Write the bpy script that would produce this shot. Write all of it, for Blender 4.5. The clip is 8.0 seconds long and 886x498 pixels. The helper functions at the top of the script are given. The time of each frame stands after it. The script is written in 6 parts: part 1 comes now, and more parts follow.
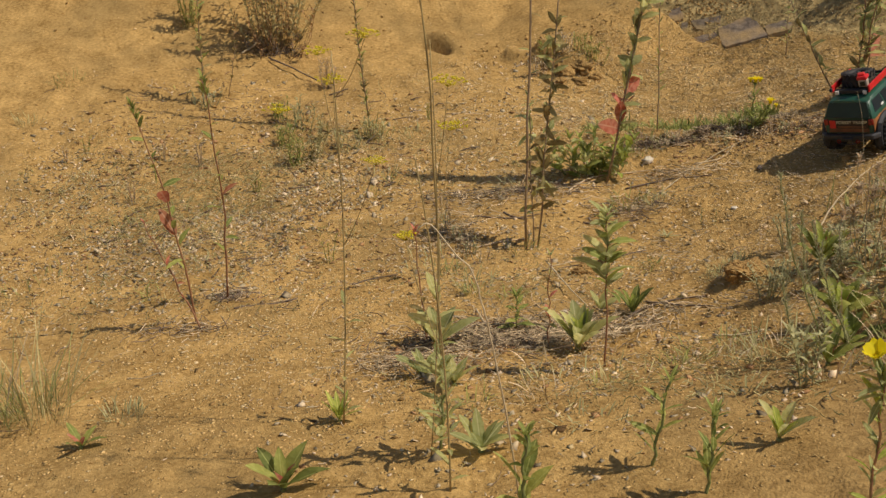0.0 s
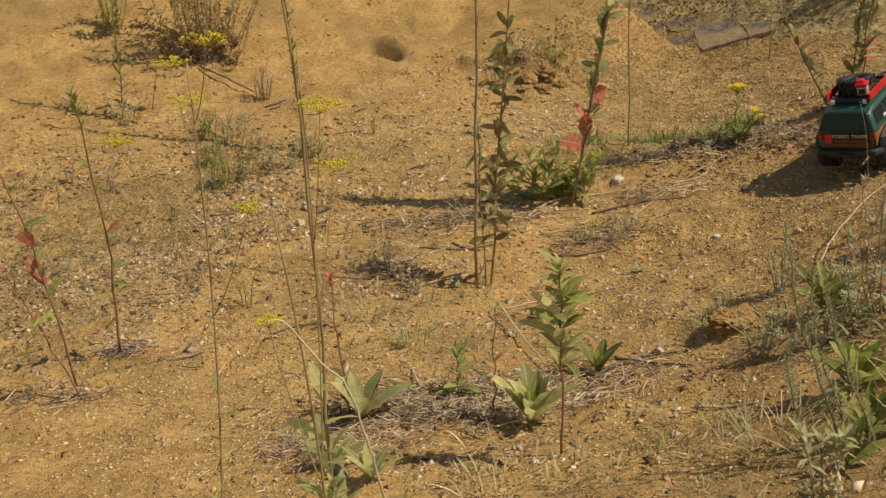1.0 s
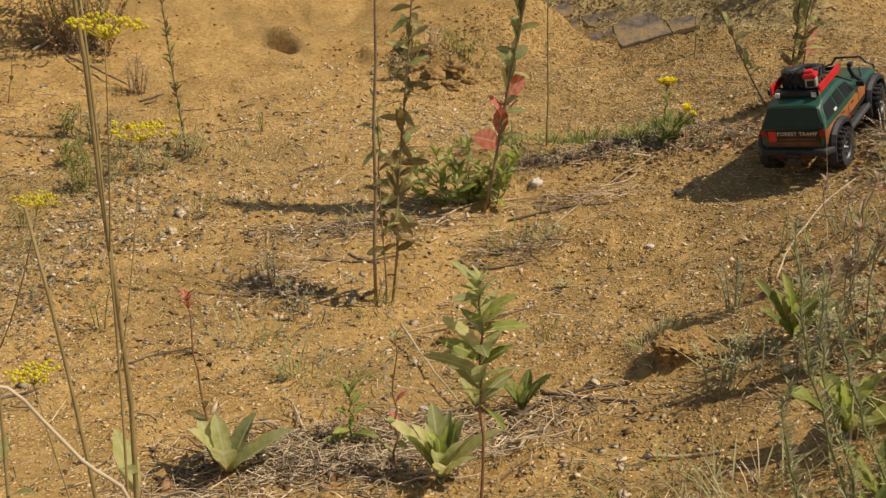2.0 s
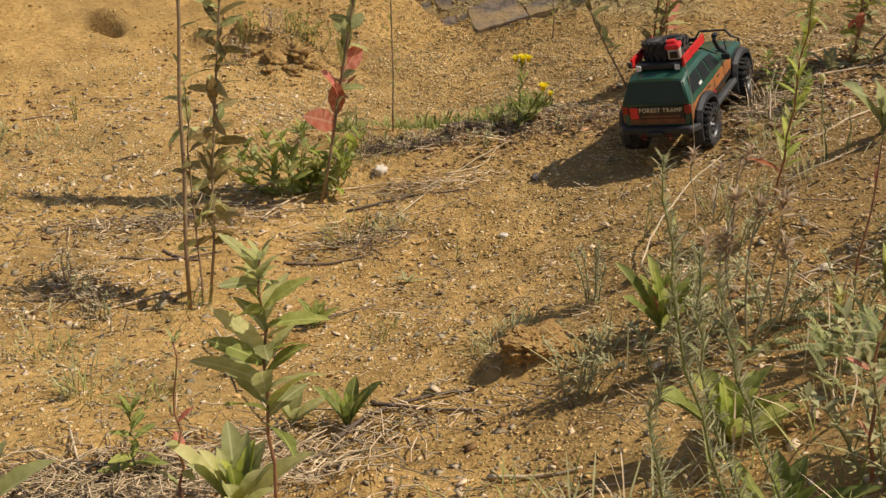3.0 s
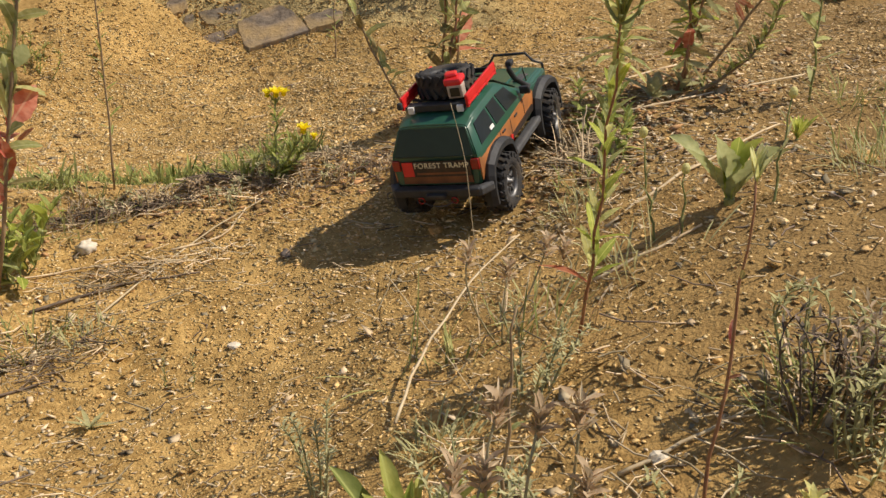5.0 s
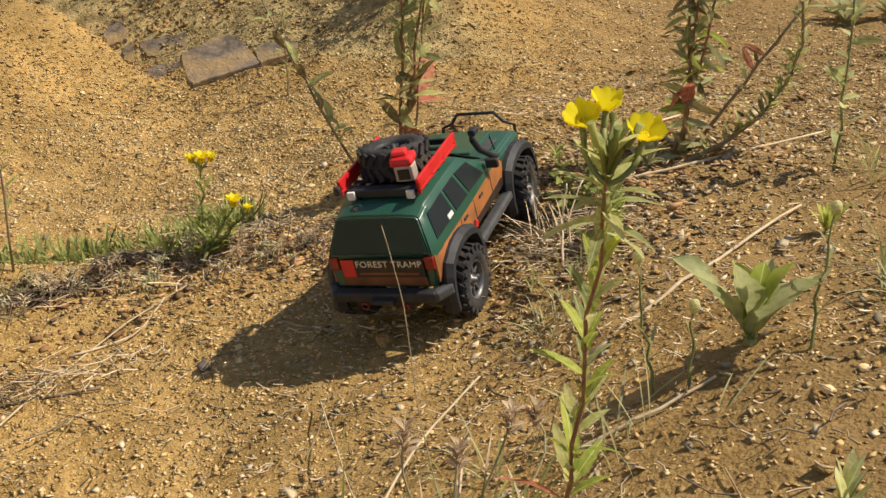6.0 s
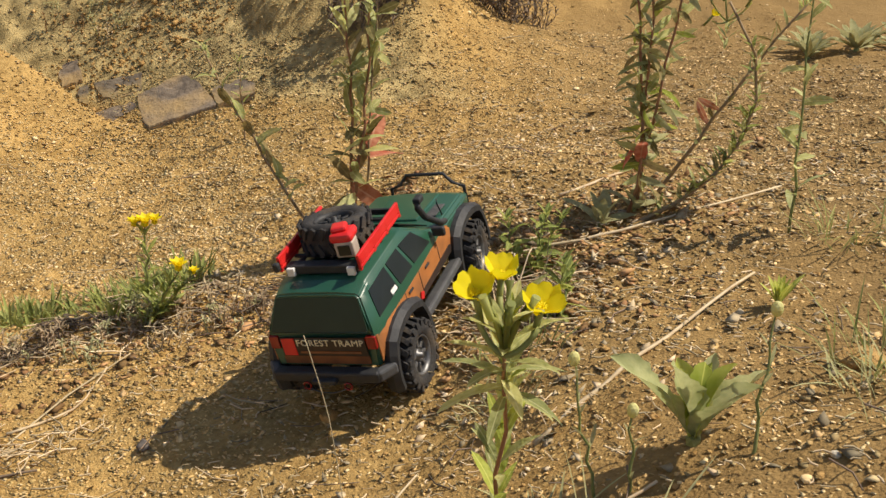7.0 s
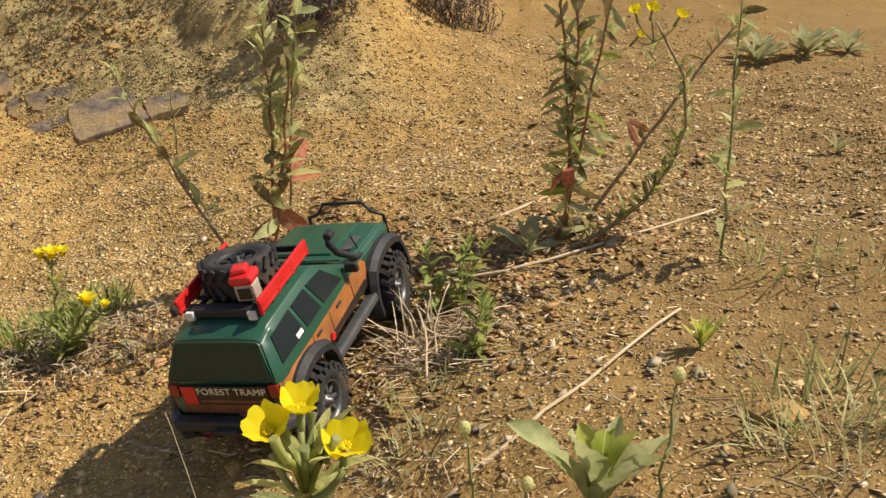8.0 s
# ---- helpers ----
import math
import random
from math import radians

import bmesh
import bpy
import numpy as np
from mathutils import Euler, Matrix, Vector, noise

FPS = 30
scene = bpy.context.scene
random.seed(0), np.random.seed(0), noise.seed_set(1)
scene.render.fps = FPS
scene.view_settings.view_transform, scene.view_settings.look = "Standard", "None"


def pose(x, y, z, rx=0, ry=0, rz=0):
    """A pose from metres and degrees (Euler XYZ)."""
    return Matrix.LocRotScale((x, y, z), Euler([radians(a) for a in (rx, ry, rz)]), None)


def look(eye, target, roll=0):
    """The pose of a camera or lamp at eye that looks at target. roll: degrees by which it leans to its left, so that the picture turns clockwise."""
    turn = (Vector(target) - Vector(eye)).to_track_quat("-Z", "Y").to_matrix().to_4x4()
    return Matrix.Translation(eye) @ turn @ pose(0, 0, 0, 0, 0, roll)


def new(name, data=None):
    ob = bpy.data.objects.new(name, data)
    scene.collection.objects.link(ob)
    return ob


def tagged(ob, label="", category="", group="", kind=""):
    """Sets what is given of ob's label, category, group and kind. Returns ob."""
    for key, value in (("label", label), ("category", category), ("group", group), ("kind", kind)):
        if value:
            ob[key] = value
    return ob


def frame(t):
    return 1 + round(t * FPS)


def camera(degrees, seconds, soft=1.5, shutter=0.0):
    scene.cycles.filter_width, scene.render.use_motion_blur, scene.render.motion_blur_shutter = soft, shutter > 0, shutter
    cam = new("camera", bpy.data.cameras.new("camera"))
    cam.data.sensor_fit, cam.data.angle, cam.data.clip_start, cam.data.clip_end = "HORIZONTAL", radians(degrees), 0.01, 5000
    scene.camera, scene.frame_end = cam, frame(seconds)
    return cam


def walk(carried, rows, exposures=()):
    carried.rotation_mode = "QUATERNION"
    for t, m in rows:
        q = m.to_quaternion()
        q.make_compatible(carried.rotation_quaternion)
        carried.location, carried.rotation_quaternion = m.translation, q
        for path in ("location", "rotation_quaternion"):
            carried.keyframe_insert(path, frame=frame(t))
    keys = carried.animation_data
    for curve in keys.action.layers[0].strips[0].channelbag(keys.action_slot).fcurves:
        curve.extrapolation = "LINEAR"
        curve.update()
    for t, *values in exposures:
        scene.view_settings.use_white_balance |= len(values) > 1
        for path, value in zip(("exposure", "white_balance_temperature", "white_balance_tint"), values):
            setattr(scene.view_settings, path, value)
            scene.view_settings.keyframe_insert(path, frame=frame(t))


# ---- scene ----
cam = camera(42.7, 8.0, 1.5)
PATH = [
    (0, (0.076, -0.466, 1.32), (0.034, 1.379, 0.55), -0.5),
    (0.5, (0.1, -0.218, 1.262), (0.081, 1.629, 0.493), -0.6),
    (1, (0.176, 0.029, 1.215), (0.173, 1.877, 0.451), -0.7),
    (1.2, (0.205, 0.116, 1.187), (0.206, 1.964, 0.424), -0.6),
    (2.3, (0.202, 0.511, 0.994), (0.448, 2.354, 0.259), 2.0),
    (2.5, (0.216, 0.549, 0.962), (0.51, 2.387, 0.229), 2.4),
    (3, (0.323, 0.703, 0.895), (0.709, 2.529, 0.175), 2.7),
    (3.5, (0.426, 0.848, 0.858), (0.85, 2.667, 0.144), 3.0),
    (4, (0.488, 0.986, 0.82), (0.99, 2.789, 0.115), 3.4),
    (4.5, (0.553, 1.101, 0.821), (1.154, 2.876, 0.124), 3.8),
    (4.7, (0.598, 1.177, 0.83), (1.225, 2.941, 0.126), 3.6),
    (5.8, (0.835, 1.603, 0.863), (1.494, 3.351, 0.149), 2.8),
    (6, (0.855, 1.657, 0.875), (1.517, 3.404, 0.159), 2.76),
    (6.5, (0.877, 1.708, 0.927), (1.551, 3.452, 0.218), 2.51),
    (7, (0.928, 1.712, 0.947), (1.621, 3.452, 0.245), 2.3),
    (7.5, (0.981, 1.735, 0.967), (1.697, 3.463, 0.259), 2.46),
    (8, (1.043, 1.773, 0.982), (1.775, 3.491, 0.265), 2.11),
]
walk(cam, [(t, look(eye, target, roll)) for t, eye, target, roll in PATH],
     exposures=((0, -0.37, 6760, 15.2), (1.2, -0.35, 6760, 15.2), (2.5, -0.19, 6690, 15.2), (4.5, 0.05, 6640, 14.5), (6, 0.15, 6660, 13.3), (8, 0.22, 6680, 12.6)))

# ---- world, sun, exposure ----
SUN_AZ, SUN_EL = -15.0, 57.0
world = bpy.data.worlds.new("sky")
scene.world = world
world.use_nodes = True
wn = world.node_tree
sky = wn.nodes.new("ShaderNodeTexSky")
sky.sky_type, sky.sun_disc = "NISHITA", False
sky.sun_elevation, sky.sun_rotation = radians(SUN_EL), radians(90 - SUN_AZ)
wn.nodes["Background"].inputs[1].default_value = 0.098
wn.links.new(sky.outputs[0], wn.nodes["Background"].inputs[0])
lamp = bpy.data.lights.new("sun", "SUN")
lamp.energy, lamp.angle, lamp.color = 4.7, radians(0.6), (1.0, 0.93, 0.78)
sun = new("sun", lamp)
ca, sa, ce, se = math.cos(radians(SUN_AZ)), math.sin(radians(SUN_AZ)), math.cos(radians(SUN_EL)), math.sin(radians(SUN_EL))
sun.matrix_world = look((6 * ca * ce, 3 + 6 * sa * ce, 6 * se), (0, 3, 0))

# ---- materials ----


def material(name, low, high, rough=0.7, scale=30.0, bump=0.2, bump_scale=None, metal=0.0, island=0.0, piece=0.0,
             through_light=0.0, spec=0.5, bump_depth=0.004, slope_soil=None, third=None, third_scale=4.0, third_mix=0.5, coat=0.0, vein=0.0, bank_soil=None):
    """A surface of two tones mixed by grain and by broad blotches; island and piece vary the tone bit by bit."""
    m = bpy.data.materials.new(name)
    m.use_nodes = True
    t = m.node_tree
    n, lk = t.nodes, t.links
    b = n["Principled BSDF"]
    co = n.new("ShaderNodeTexCoord")
    fine = n.new("ShaderNodeTexNoise")
    fine.inputs["Scale"].default_value, fine.inputs["Detail"].default_value = scale, 6
    broad = n.new("ShaderNodeTexNoise")
    broad.inputs["Scale"].default_value, broad.inputs["Detail"].default_value = scale / 9, 3
    for x in (fine, broad):
        lk.new(co.outputs["Object"], x.inputs["Vector"])
    mean = n.new("ShaderNodeMath")
    mean.operation = "MULTIPLY_ADD"
    mean.inputs[1].default_value = 0.6
    lk.new(fine.outputs["Fac"], mean.inputs[0])
    half = n.new("ShaderNodeMath")
    half.operation = "MULTIPLY"
    half.inputs[1].default_value = 0.4
    lk.new(broad.outputs["Fac"], half.inputs[0])
    lk.new(half.outputs[0], mean.inputs[2])
    ramp = n.new("ShaderNodeMapRange")
    ramp.inputs["From Min"].default_value, ramp.inputs["From Max"].default_value = 0.36, 0.64
    lk.new(mean.outputs[0], ramp.inputs["Value"])
    mix = n.new("ShaderNodeMix")
    mix.data_type = "RGBA"
    mix.inputs["A"].default_value, mix.inputs["B"].default_value = (*low, 1), (*high, 1)
    lk.new(ramp.outputs[0], mix.inputs["Factor"])
    colour = mix.outputs["Result"]
    if third:
        blot = n.new("ShaderNodeTexNoise")
        blot.inputs["Scale"].default_value, blot.inputs["Detail"].default_value = third_scale, 4
        lk.new(co.outputs["Object"], blot.inputs["Vector"])
        cut = n.new("ShaderNodeMapRange")
        cut.inputs["From Min"].default_value, cut.inputs["From Max"].default_value = 0.48, 0.66
        cut.inputs["To Max"].default_value = third_mix
        lk.new(blot.outputs["Fac"], cut.inputs["Value"])
        over = n.new("ShaderNodeMix")
        over.data_type = "RGBA"
        over.inputs["B"].default_value = (*third, 1)
        lk.new(cut.outputs[0], over.inputs["Factor"])
        lk.new(colour, over.inputs["A"])
        colour = over.outputs["Result"]
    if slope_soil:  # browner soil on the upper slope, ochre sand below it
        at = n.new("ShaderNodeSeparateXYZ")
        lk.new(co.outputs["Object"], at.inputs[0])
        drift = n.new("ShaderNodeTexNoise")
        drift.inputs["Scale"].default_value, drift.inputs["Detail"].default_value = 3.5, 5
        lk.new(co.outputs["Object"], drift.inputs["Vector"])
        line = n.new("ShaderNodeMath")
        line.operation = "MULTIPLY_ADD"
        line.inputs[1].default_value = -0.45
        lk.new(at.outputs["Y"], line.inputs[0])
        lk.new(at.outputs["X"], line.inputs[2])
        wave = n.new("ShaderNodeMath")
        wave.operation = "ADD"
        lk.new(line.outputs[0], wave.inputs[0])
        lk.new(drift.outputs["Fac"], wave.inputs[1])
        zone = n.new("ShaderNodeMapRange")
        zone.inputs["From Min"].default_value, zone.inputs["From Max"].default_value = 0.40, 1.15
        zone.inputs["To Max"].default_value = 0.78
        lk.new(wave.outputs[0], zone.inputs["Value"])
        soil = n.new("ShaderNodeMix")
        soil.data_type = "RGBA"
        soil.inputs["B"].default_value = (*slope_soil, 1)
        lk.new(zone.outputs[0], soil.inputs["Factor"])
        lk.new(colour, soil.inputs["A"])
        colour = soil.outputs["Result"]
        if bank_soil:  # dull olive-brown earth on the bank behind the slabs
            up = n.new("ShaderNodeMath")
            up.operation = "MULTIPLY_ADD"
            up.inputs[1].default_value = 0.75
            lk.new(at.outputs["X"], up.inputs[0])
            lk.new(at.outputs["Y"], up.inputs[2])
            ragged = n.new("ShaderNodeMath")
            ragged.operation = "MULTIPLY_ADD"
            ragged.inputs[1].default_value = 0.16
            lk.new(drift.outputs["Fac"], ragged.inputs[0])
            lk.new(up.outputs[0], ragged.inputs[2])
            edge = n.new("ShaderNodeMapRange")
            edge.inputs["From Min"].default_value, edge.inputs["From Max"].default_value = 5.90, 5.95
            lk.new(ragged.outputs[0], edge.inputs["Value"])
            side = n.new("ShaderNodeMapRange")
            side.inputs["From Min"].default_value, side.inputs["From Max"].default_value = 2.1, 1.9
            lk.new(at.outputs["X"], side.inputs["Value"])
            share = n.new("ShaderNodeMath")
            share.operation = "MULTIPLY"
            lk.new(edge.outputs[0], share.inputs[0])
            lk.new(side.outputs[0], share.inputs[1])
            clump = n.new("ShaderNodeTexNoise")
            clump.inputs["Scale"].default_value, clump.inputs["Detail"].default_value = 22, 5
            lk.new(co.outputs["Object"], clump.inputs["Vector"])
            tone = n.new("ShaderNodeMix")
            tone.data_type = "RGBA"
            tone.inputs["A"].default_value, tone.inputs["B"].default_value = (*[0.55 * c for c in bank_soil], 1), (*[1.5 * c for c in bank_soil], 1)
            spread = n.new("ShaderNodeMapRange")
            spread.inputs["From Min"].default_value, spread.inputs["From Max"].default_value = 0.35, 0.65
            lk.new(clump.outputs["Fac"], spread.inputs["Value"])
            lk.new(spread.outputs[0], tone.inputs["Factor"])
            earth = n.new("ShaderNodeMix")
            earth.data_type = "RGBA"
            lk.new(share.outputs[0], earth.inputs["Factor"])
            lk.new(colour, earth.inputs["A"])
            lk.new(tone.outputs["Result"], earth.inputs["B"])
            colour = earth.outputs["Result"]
    if island or piece:
        if island:
            src = n.new("ShaderNodeNewGeometry").outputs["Random Per Island"]
        else:
            src = n.new("ShaderNodeObjectInfo").outputs["Random"]
        k = island or piece
        vary = n.new("ShaderNodeMapRange")
        vary.inputs["To Min"].default_value, vary.inputs["To Max"].default_value = 1 - k, 1 + k
        lk.new(src, vary.inputs["Value"])
        hsv = n.new("ShaderNodeHueSaturation")
        lk.new(vary.outputs[0], hsv.inputs["Value"])
        hue = n.new("ShaderNodeMapRange")
        hue.inputs["To Min"].default_value, hue.inputs["To Max"].default_value = 0.5 + (0.012 if island else 0.04) * k, 0.5 - (0.015 if island else 0.05) * k
        lk.new(src, hue.inputs["Value"])
        lk.new(hue.outputs[0], hsv.inputs["Hue"])
        lk.new(colour, hsv.inputs["Color"])
        colour = hsv.outputs["Color"]
    if vein:
        split = n.new("ShaderNodeSeparateXYZ")
        lk.new(co.outputs["Object"], split.inputs[0])
        off = n.new("ShaderNodeMath")
        off.operation = "ABSOLUTE"
        lk.new(split.outputs["Y"], off.inputs[0])
        rib = n.new("ShaderNodeMapRange")
        rib.inputs["From Min"].default_value, rib.inputs["From Max"].default_value = 0.006, 0.016
        rib.inputs["To Min"].default_value, rib.inputs["To Max"].default_value = vein, 0.0
        lk.new(off.outputs[0], rib.inputs["Value"])
        pale = n.new("ShaderNodeMix")
        pale.data_type = "RGBA"
        pale.inputs["B"].default_value = (*[min(0.8, 1.5 * c + 0.05) for c in high], 1)
        lk.new(rib.outputs[0], pale.inputs["Factor"])
        lk.new(colour, pale.inputs["A"])
        colour = pale.outputs["Result"]
    lk.new(colour, b.inputs["Base Color"])
    b.inputs["Roughness"].default_value, b.inputs["Metallic"].default_value = rough, metal
    b.inputs["Specular IOR Level"].default_value = spec
    b.inputs["Coat Weight"].default_value = coat
    if bump:
        grain = n.new("ShaderNodeTexNoise")
        grain.inputs["Scale"].default_value, grain.inputs["Detail"].default_value = bump_scale or scale * 2.5, 5
        lk.new(co.outputs["Object"], grain.inputs["Vector"])
        bp = n.new("ShaderNodeBump")
        bp.inputs["Strength"].default_value, bp.inputs["Distance"].default_value = bump, bump_depth
        lk.new(grain.outputs["Fac"], bp.inputs["Height"])
        lk.new(bp.outputs[0], b.inputs["Normal"])
    if through_light:
        glow = n.new("ShaderNodeBsdfTranslucent")
        lk.new(colour, glow.inputs["Color"])
        both = n.new("ShaderNodeMixShader")
        both.inputs[0].default_value = through_light
        lk.new(b.outputs[0], both.inputs[1])
        lk.new(glow.outputs[0], both.inputs[2])
        lk.new(both.outputs[0], n["Material Output"].inputs[0])
    return m


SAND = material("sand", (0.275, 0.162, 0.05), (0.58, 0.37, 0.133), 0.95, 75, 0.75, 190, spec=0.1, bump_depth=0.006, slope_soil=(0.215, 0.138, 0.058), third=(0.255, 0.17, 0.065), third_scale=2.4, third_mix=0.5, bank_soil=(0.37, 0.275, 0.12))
GRAVEL = material("gravel", (0.42, 0.265, 0.092), (0.72, 0.495, 0.205), 0.9, 90, 0.3, slope_soil=(0.46, 0.31, 0.135), island=0.36, spec=0.15)
CHIP = material("pale_chip", (0.56, 0.405, 0.19), (0.80, 0.62, 0.335), 0.85, 60, 0.3, island=0.25, spec=0.15)
CLOD = material("clod", (0.28, 0.16, 0.055), (0.52, 0.33, 0.125), 0.95, 90, 1.0, 260, island=0.2, spec=0.12)
WHITE_STONE = material("white_stone", (0.50, 0.42, 0.30), (0.76, 0.68, 0.54), 0.85, 40, 0.6)
DARK_STONE = material("dark_stone", (0.07, 0.058, 0.05), (0.16, 0.13, 0.11), 0.8, 30, 0.5)
SHARD = material("shard", (0.25, 0.165, 0.07), (0.72, 0.52, 0.25), 0.9, 60, 0.3, island=0.5, spec=0.15)
SLAB = material("slab_rock", (0.135, 0.108, 0.082), (0.29, 0.228, 0.16), 0.9, 40, 0.8, 90, third=(0.48, 0.325, 0.13), third_scale=9.0, third_mix=0.7, piece=0.15, spec=0.06)
DEAD_LEAF = material("dead_leaf", (0.19, 0.10, 0.042), (0.42, 0.25, 0.11), 0.85, 40, 0.3, island=0.5, spec=0.15)
STRAW = material("straw", (0.46, 0.34, 0.19), (0.70, 0.57, 0.36), 0.75, 40, 0.2, piece=0.2)
LITTER = material("litter", (0.33, 0.24, 0.13), (0.66, 0.53, 0.33), 0.85, 40, 0.2, island=0.6)
TWIG = material("twig", (0.10, 0.07, 0.045), (0.22, 0.16, 0.11), 0.85, 50, 0.3, island=0.4)
STEM_RED = material("red_stem", (0.24, 0.10, 0.05), (0.40, 0.21, 0.095), 0.65, 40, 0.2)
STEM_GREEN = material("green_stem", (0.14, 0.17, 0.05), (0.27, 0.28, 0.09), 0.6, 40, 0.2)
STEM_PALE = material("pale_stem", (0.28, 0.235, 0.12), (0.46, 0.39, 0.22), 0.75, 40, 0.3)
STEM_STRAW = material("straw_stem", (0.27, 0.19, 0.065), (0.42, 0.31, 0.12), 0.75, 40, 0.3)
STEM_BROWN = material("brown_stem", (0.22, 0.145, 0.075), (0.40, 0.28, 0.15), 0.75, 40, 0.3)
LEAF = material("leaf", (0.21, 0.255, 0.055), (0.39, 0.425, 0.12), 0.65, 7, 0.5, 9, piece=0.35, through_light=0.48, spec=0.25, vein=0.6)
LEAF_PALE = material("pale_leaf", (0.40, 0.425, 0.14), (0.63, 0.635, 0.28), 0.68, 7, 0.5, 9, piece=0.35, through_light=0.55, spec=0.25, vein=0.5)
LEAF_RED = material("red_leaf", (0.50, 0.12, 0.06), (0.76, 0.35, 0.22), 0.65, 7, 0.4, 9, piece=0.3, through_light=0.45, spec=0.25, vein=0.4)
LEAF_GREY = material("grey_leaf", (0.38, 0.365, 0.16), (0.58, 0.545, 0.29), 0.75, 40, 0.2, island=0.3, through_light=0.35, spec=0.2)
LEAF_FINE = material("fine_leaf", (0.27, 0.29, 0.065), (0.48, 0.48, 0.165), 0.72, 40, 0.2, island=0.4, through_light=0.42, spec=0.2)
LEAF_DULL = material("dull_leaf", (0.17, 0.14, 0.05), (0.33, 0.265, 0.10), 0.7, 7, 0.5, 9, piece=0.35, through_light=0.3, spec=0.2, vein=0.4)
LEAF_LIME = material("lime_leaf", (0.33, 0.40, 0.055), (0.50, 0.54, 0.12), 0.6, 7, 0.4, 9, piece=0.2, through_light=0.45, spec=0.25, vein=0.6)
LEAF_VETCH = material("vetch_leaf", (0.34, 0.375, 0.155), (0.55, 0.565, 0.28), 0.7, 9, 0.3, 12, piece=0.3, through_light=0.4, spec=0.2)
LEAF_SILVER = material("silver_leaf", (0.38, 0.365, 0.175), (0.57, 0.54, 0.31), 0.8, 40, 0.2, island=0.25, through_light=0.3, spec=0.2)
SPROUT = material("sprout", (0.36, 0.31, 0.12), (0.60, 0.52, 0.26), 0.75, 40, 0.1, island=0.5, through_light=0.3, spec=0.2)
GRASS = material("grass_blade", (0.20, 0.23, 0.06), (0.44, 0.43, 0.17), 0.7, 30, 0.1, island=0.4, through_light=0.35, spec=0.2)
TURF = material("green_turf", (0.20, 0.24, 0.055), (0.40, 0.41, 0.14), 0.7, 30, 0.1, island=0.4, through_light=0.35, spec=0.2)
PETAL = material("yellow_petal", (0.88, 0.72, 0.01), (0.95, 0.84, 0.03), 0.55, 40, 0.15, piece=0.06, through_light=0.45, spec=0.25)
UMBEL = material("yellow_umbel", (0.66, 0.55, 0.02), (0.82, 0.70, 0.05), 0.7, 60, 0.2, island=0.2, through_light=0.35)
PALE_FLOWER = material("pale_flower", (0.70, 0.63, 0.20), (0.84, 0.78, 0.38), 0.6, 40, 0.2, piece=0.15, through_light=0.3)
SEED = material("seed_head", (0.45, 0.33, 0.20), (0.72, 0.57, 0.39), 0.85, 60, 0.3, island=0.35, through_light=0.45, spec=0.1)
GREEN_PAINT = material("green_paint", (0.013, 0.068, 0.036), (0.019, 0.086, 0.047), 0.38, 12, 0.0, spec=0.5, coat=0.25)
ORANGE_PAINT = material("orange_paint", (0.36, 0.125, 0.03), (0.46, 0.17, 0.045), 0.5, 30, 0.0, third=(0.20, 0.09, 0.04), third_scale=18, third_mix=0.6)
BROWN_PAINT = material("brown_paint", (0.14, 0.05, 0.02), (0.26, 0.09, 0.03), 0.5, 40, 0.0)
BLACK_STRIPE = material("black_stripe", (0.018, 0.014, 0.012), (0.05, 0.025, 0.015), 0.5, 60, 0.0)
RED_PAINT = material("red_plastic", (0.55, 0.012, 0.012), (0.72, 0.03, 0.025), 0.4, 30, 0.05)
REAR_GLASS = material("green_smoked_window", (0.008, 0.026, 0.016), (0.014, 0.036, 0.022), 0.38, 20, 0.0, spec=0.4)
DARK_GLASS = material("smoked_window", (0.006, 0.009, 0.007), (0.014, 0.016, 0.013), 0.34, 20, 0.0, spec=0.4)
BLACK_PLASTIC = material("black_plastic", (0.016, 0.016, 0.017), (0.032, 0.031, 0.03), 0.6, 60, 0.15)
GREY_PLASTIC = material("grey_plastic", (0.05, 0.05, 0.052), (0.085, 0.083, 0.08), 0.55, 60, 0.2)
RUBBER = material("tyre_rubber", (0.014, 0.013, 0.013), (0.038, 0.034, 0.03), 0.85, 70, 0.4, third=(0.12, 0.085, 0.05), third_scale=25, third_mix=0.5)
RIM_METAL = material("grey_rim", (0.10, 0.10, 0.10), (0.19, 0.185, 0.18), 0.45, 50, 0.1, metal=0.6)
STEEL = material("worn_steel", (0.35, 0.34, 0.32), (0.55, 0.54, 0.52), 0.4, 60, 0.2, metal=0.8)
SILVER = material("silver_box", (0.34, 0.28, 0.22), (0.50, 0.43, 0.35), 0.5, 60, 0.1)
WHITE_PAINT = material("white_paint", (0.70, 0.68, 0.62), (0.82, 0.80, 0.76), 0.5, 30, 0.0)
LETTER = material("cream_letter", (0.72, 0.64, 0.40), (0.82, 0.75, 0.50), 0.5, 30, 0.0)
RED_LENS = material("red_lens", (0.22, 0.012, 0.008), (0.32, 0.02, 0.012), 0.2, 30, 0.0)

# ---- ground ----
MOUNDS = [(2.1, 4.8, 0.3, 0.142), (0.3, 2.4, 0.5, -0.073), (0.6, 1.8, 0.3, -0.06), (1.8, 3.6, 0.3, 0.061), (0.9, 4.2, 0.3, -0.051),
          (1.5, 2.4, 0.3, 0.054), (0.9, 2.7, 0.3, -0.043), (1.2, 2.1, 0.3, 0.029), (0.6, 3.0, 0.3, -0.034), (0.6, 4.5, 0.3, -0.044)]


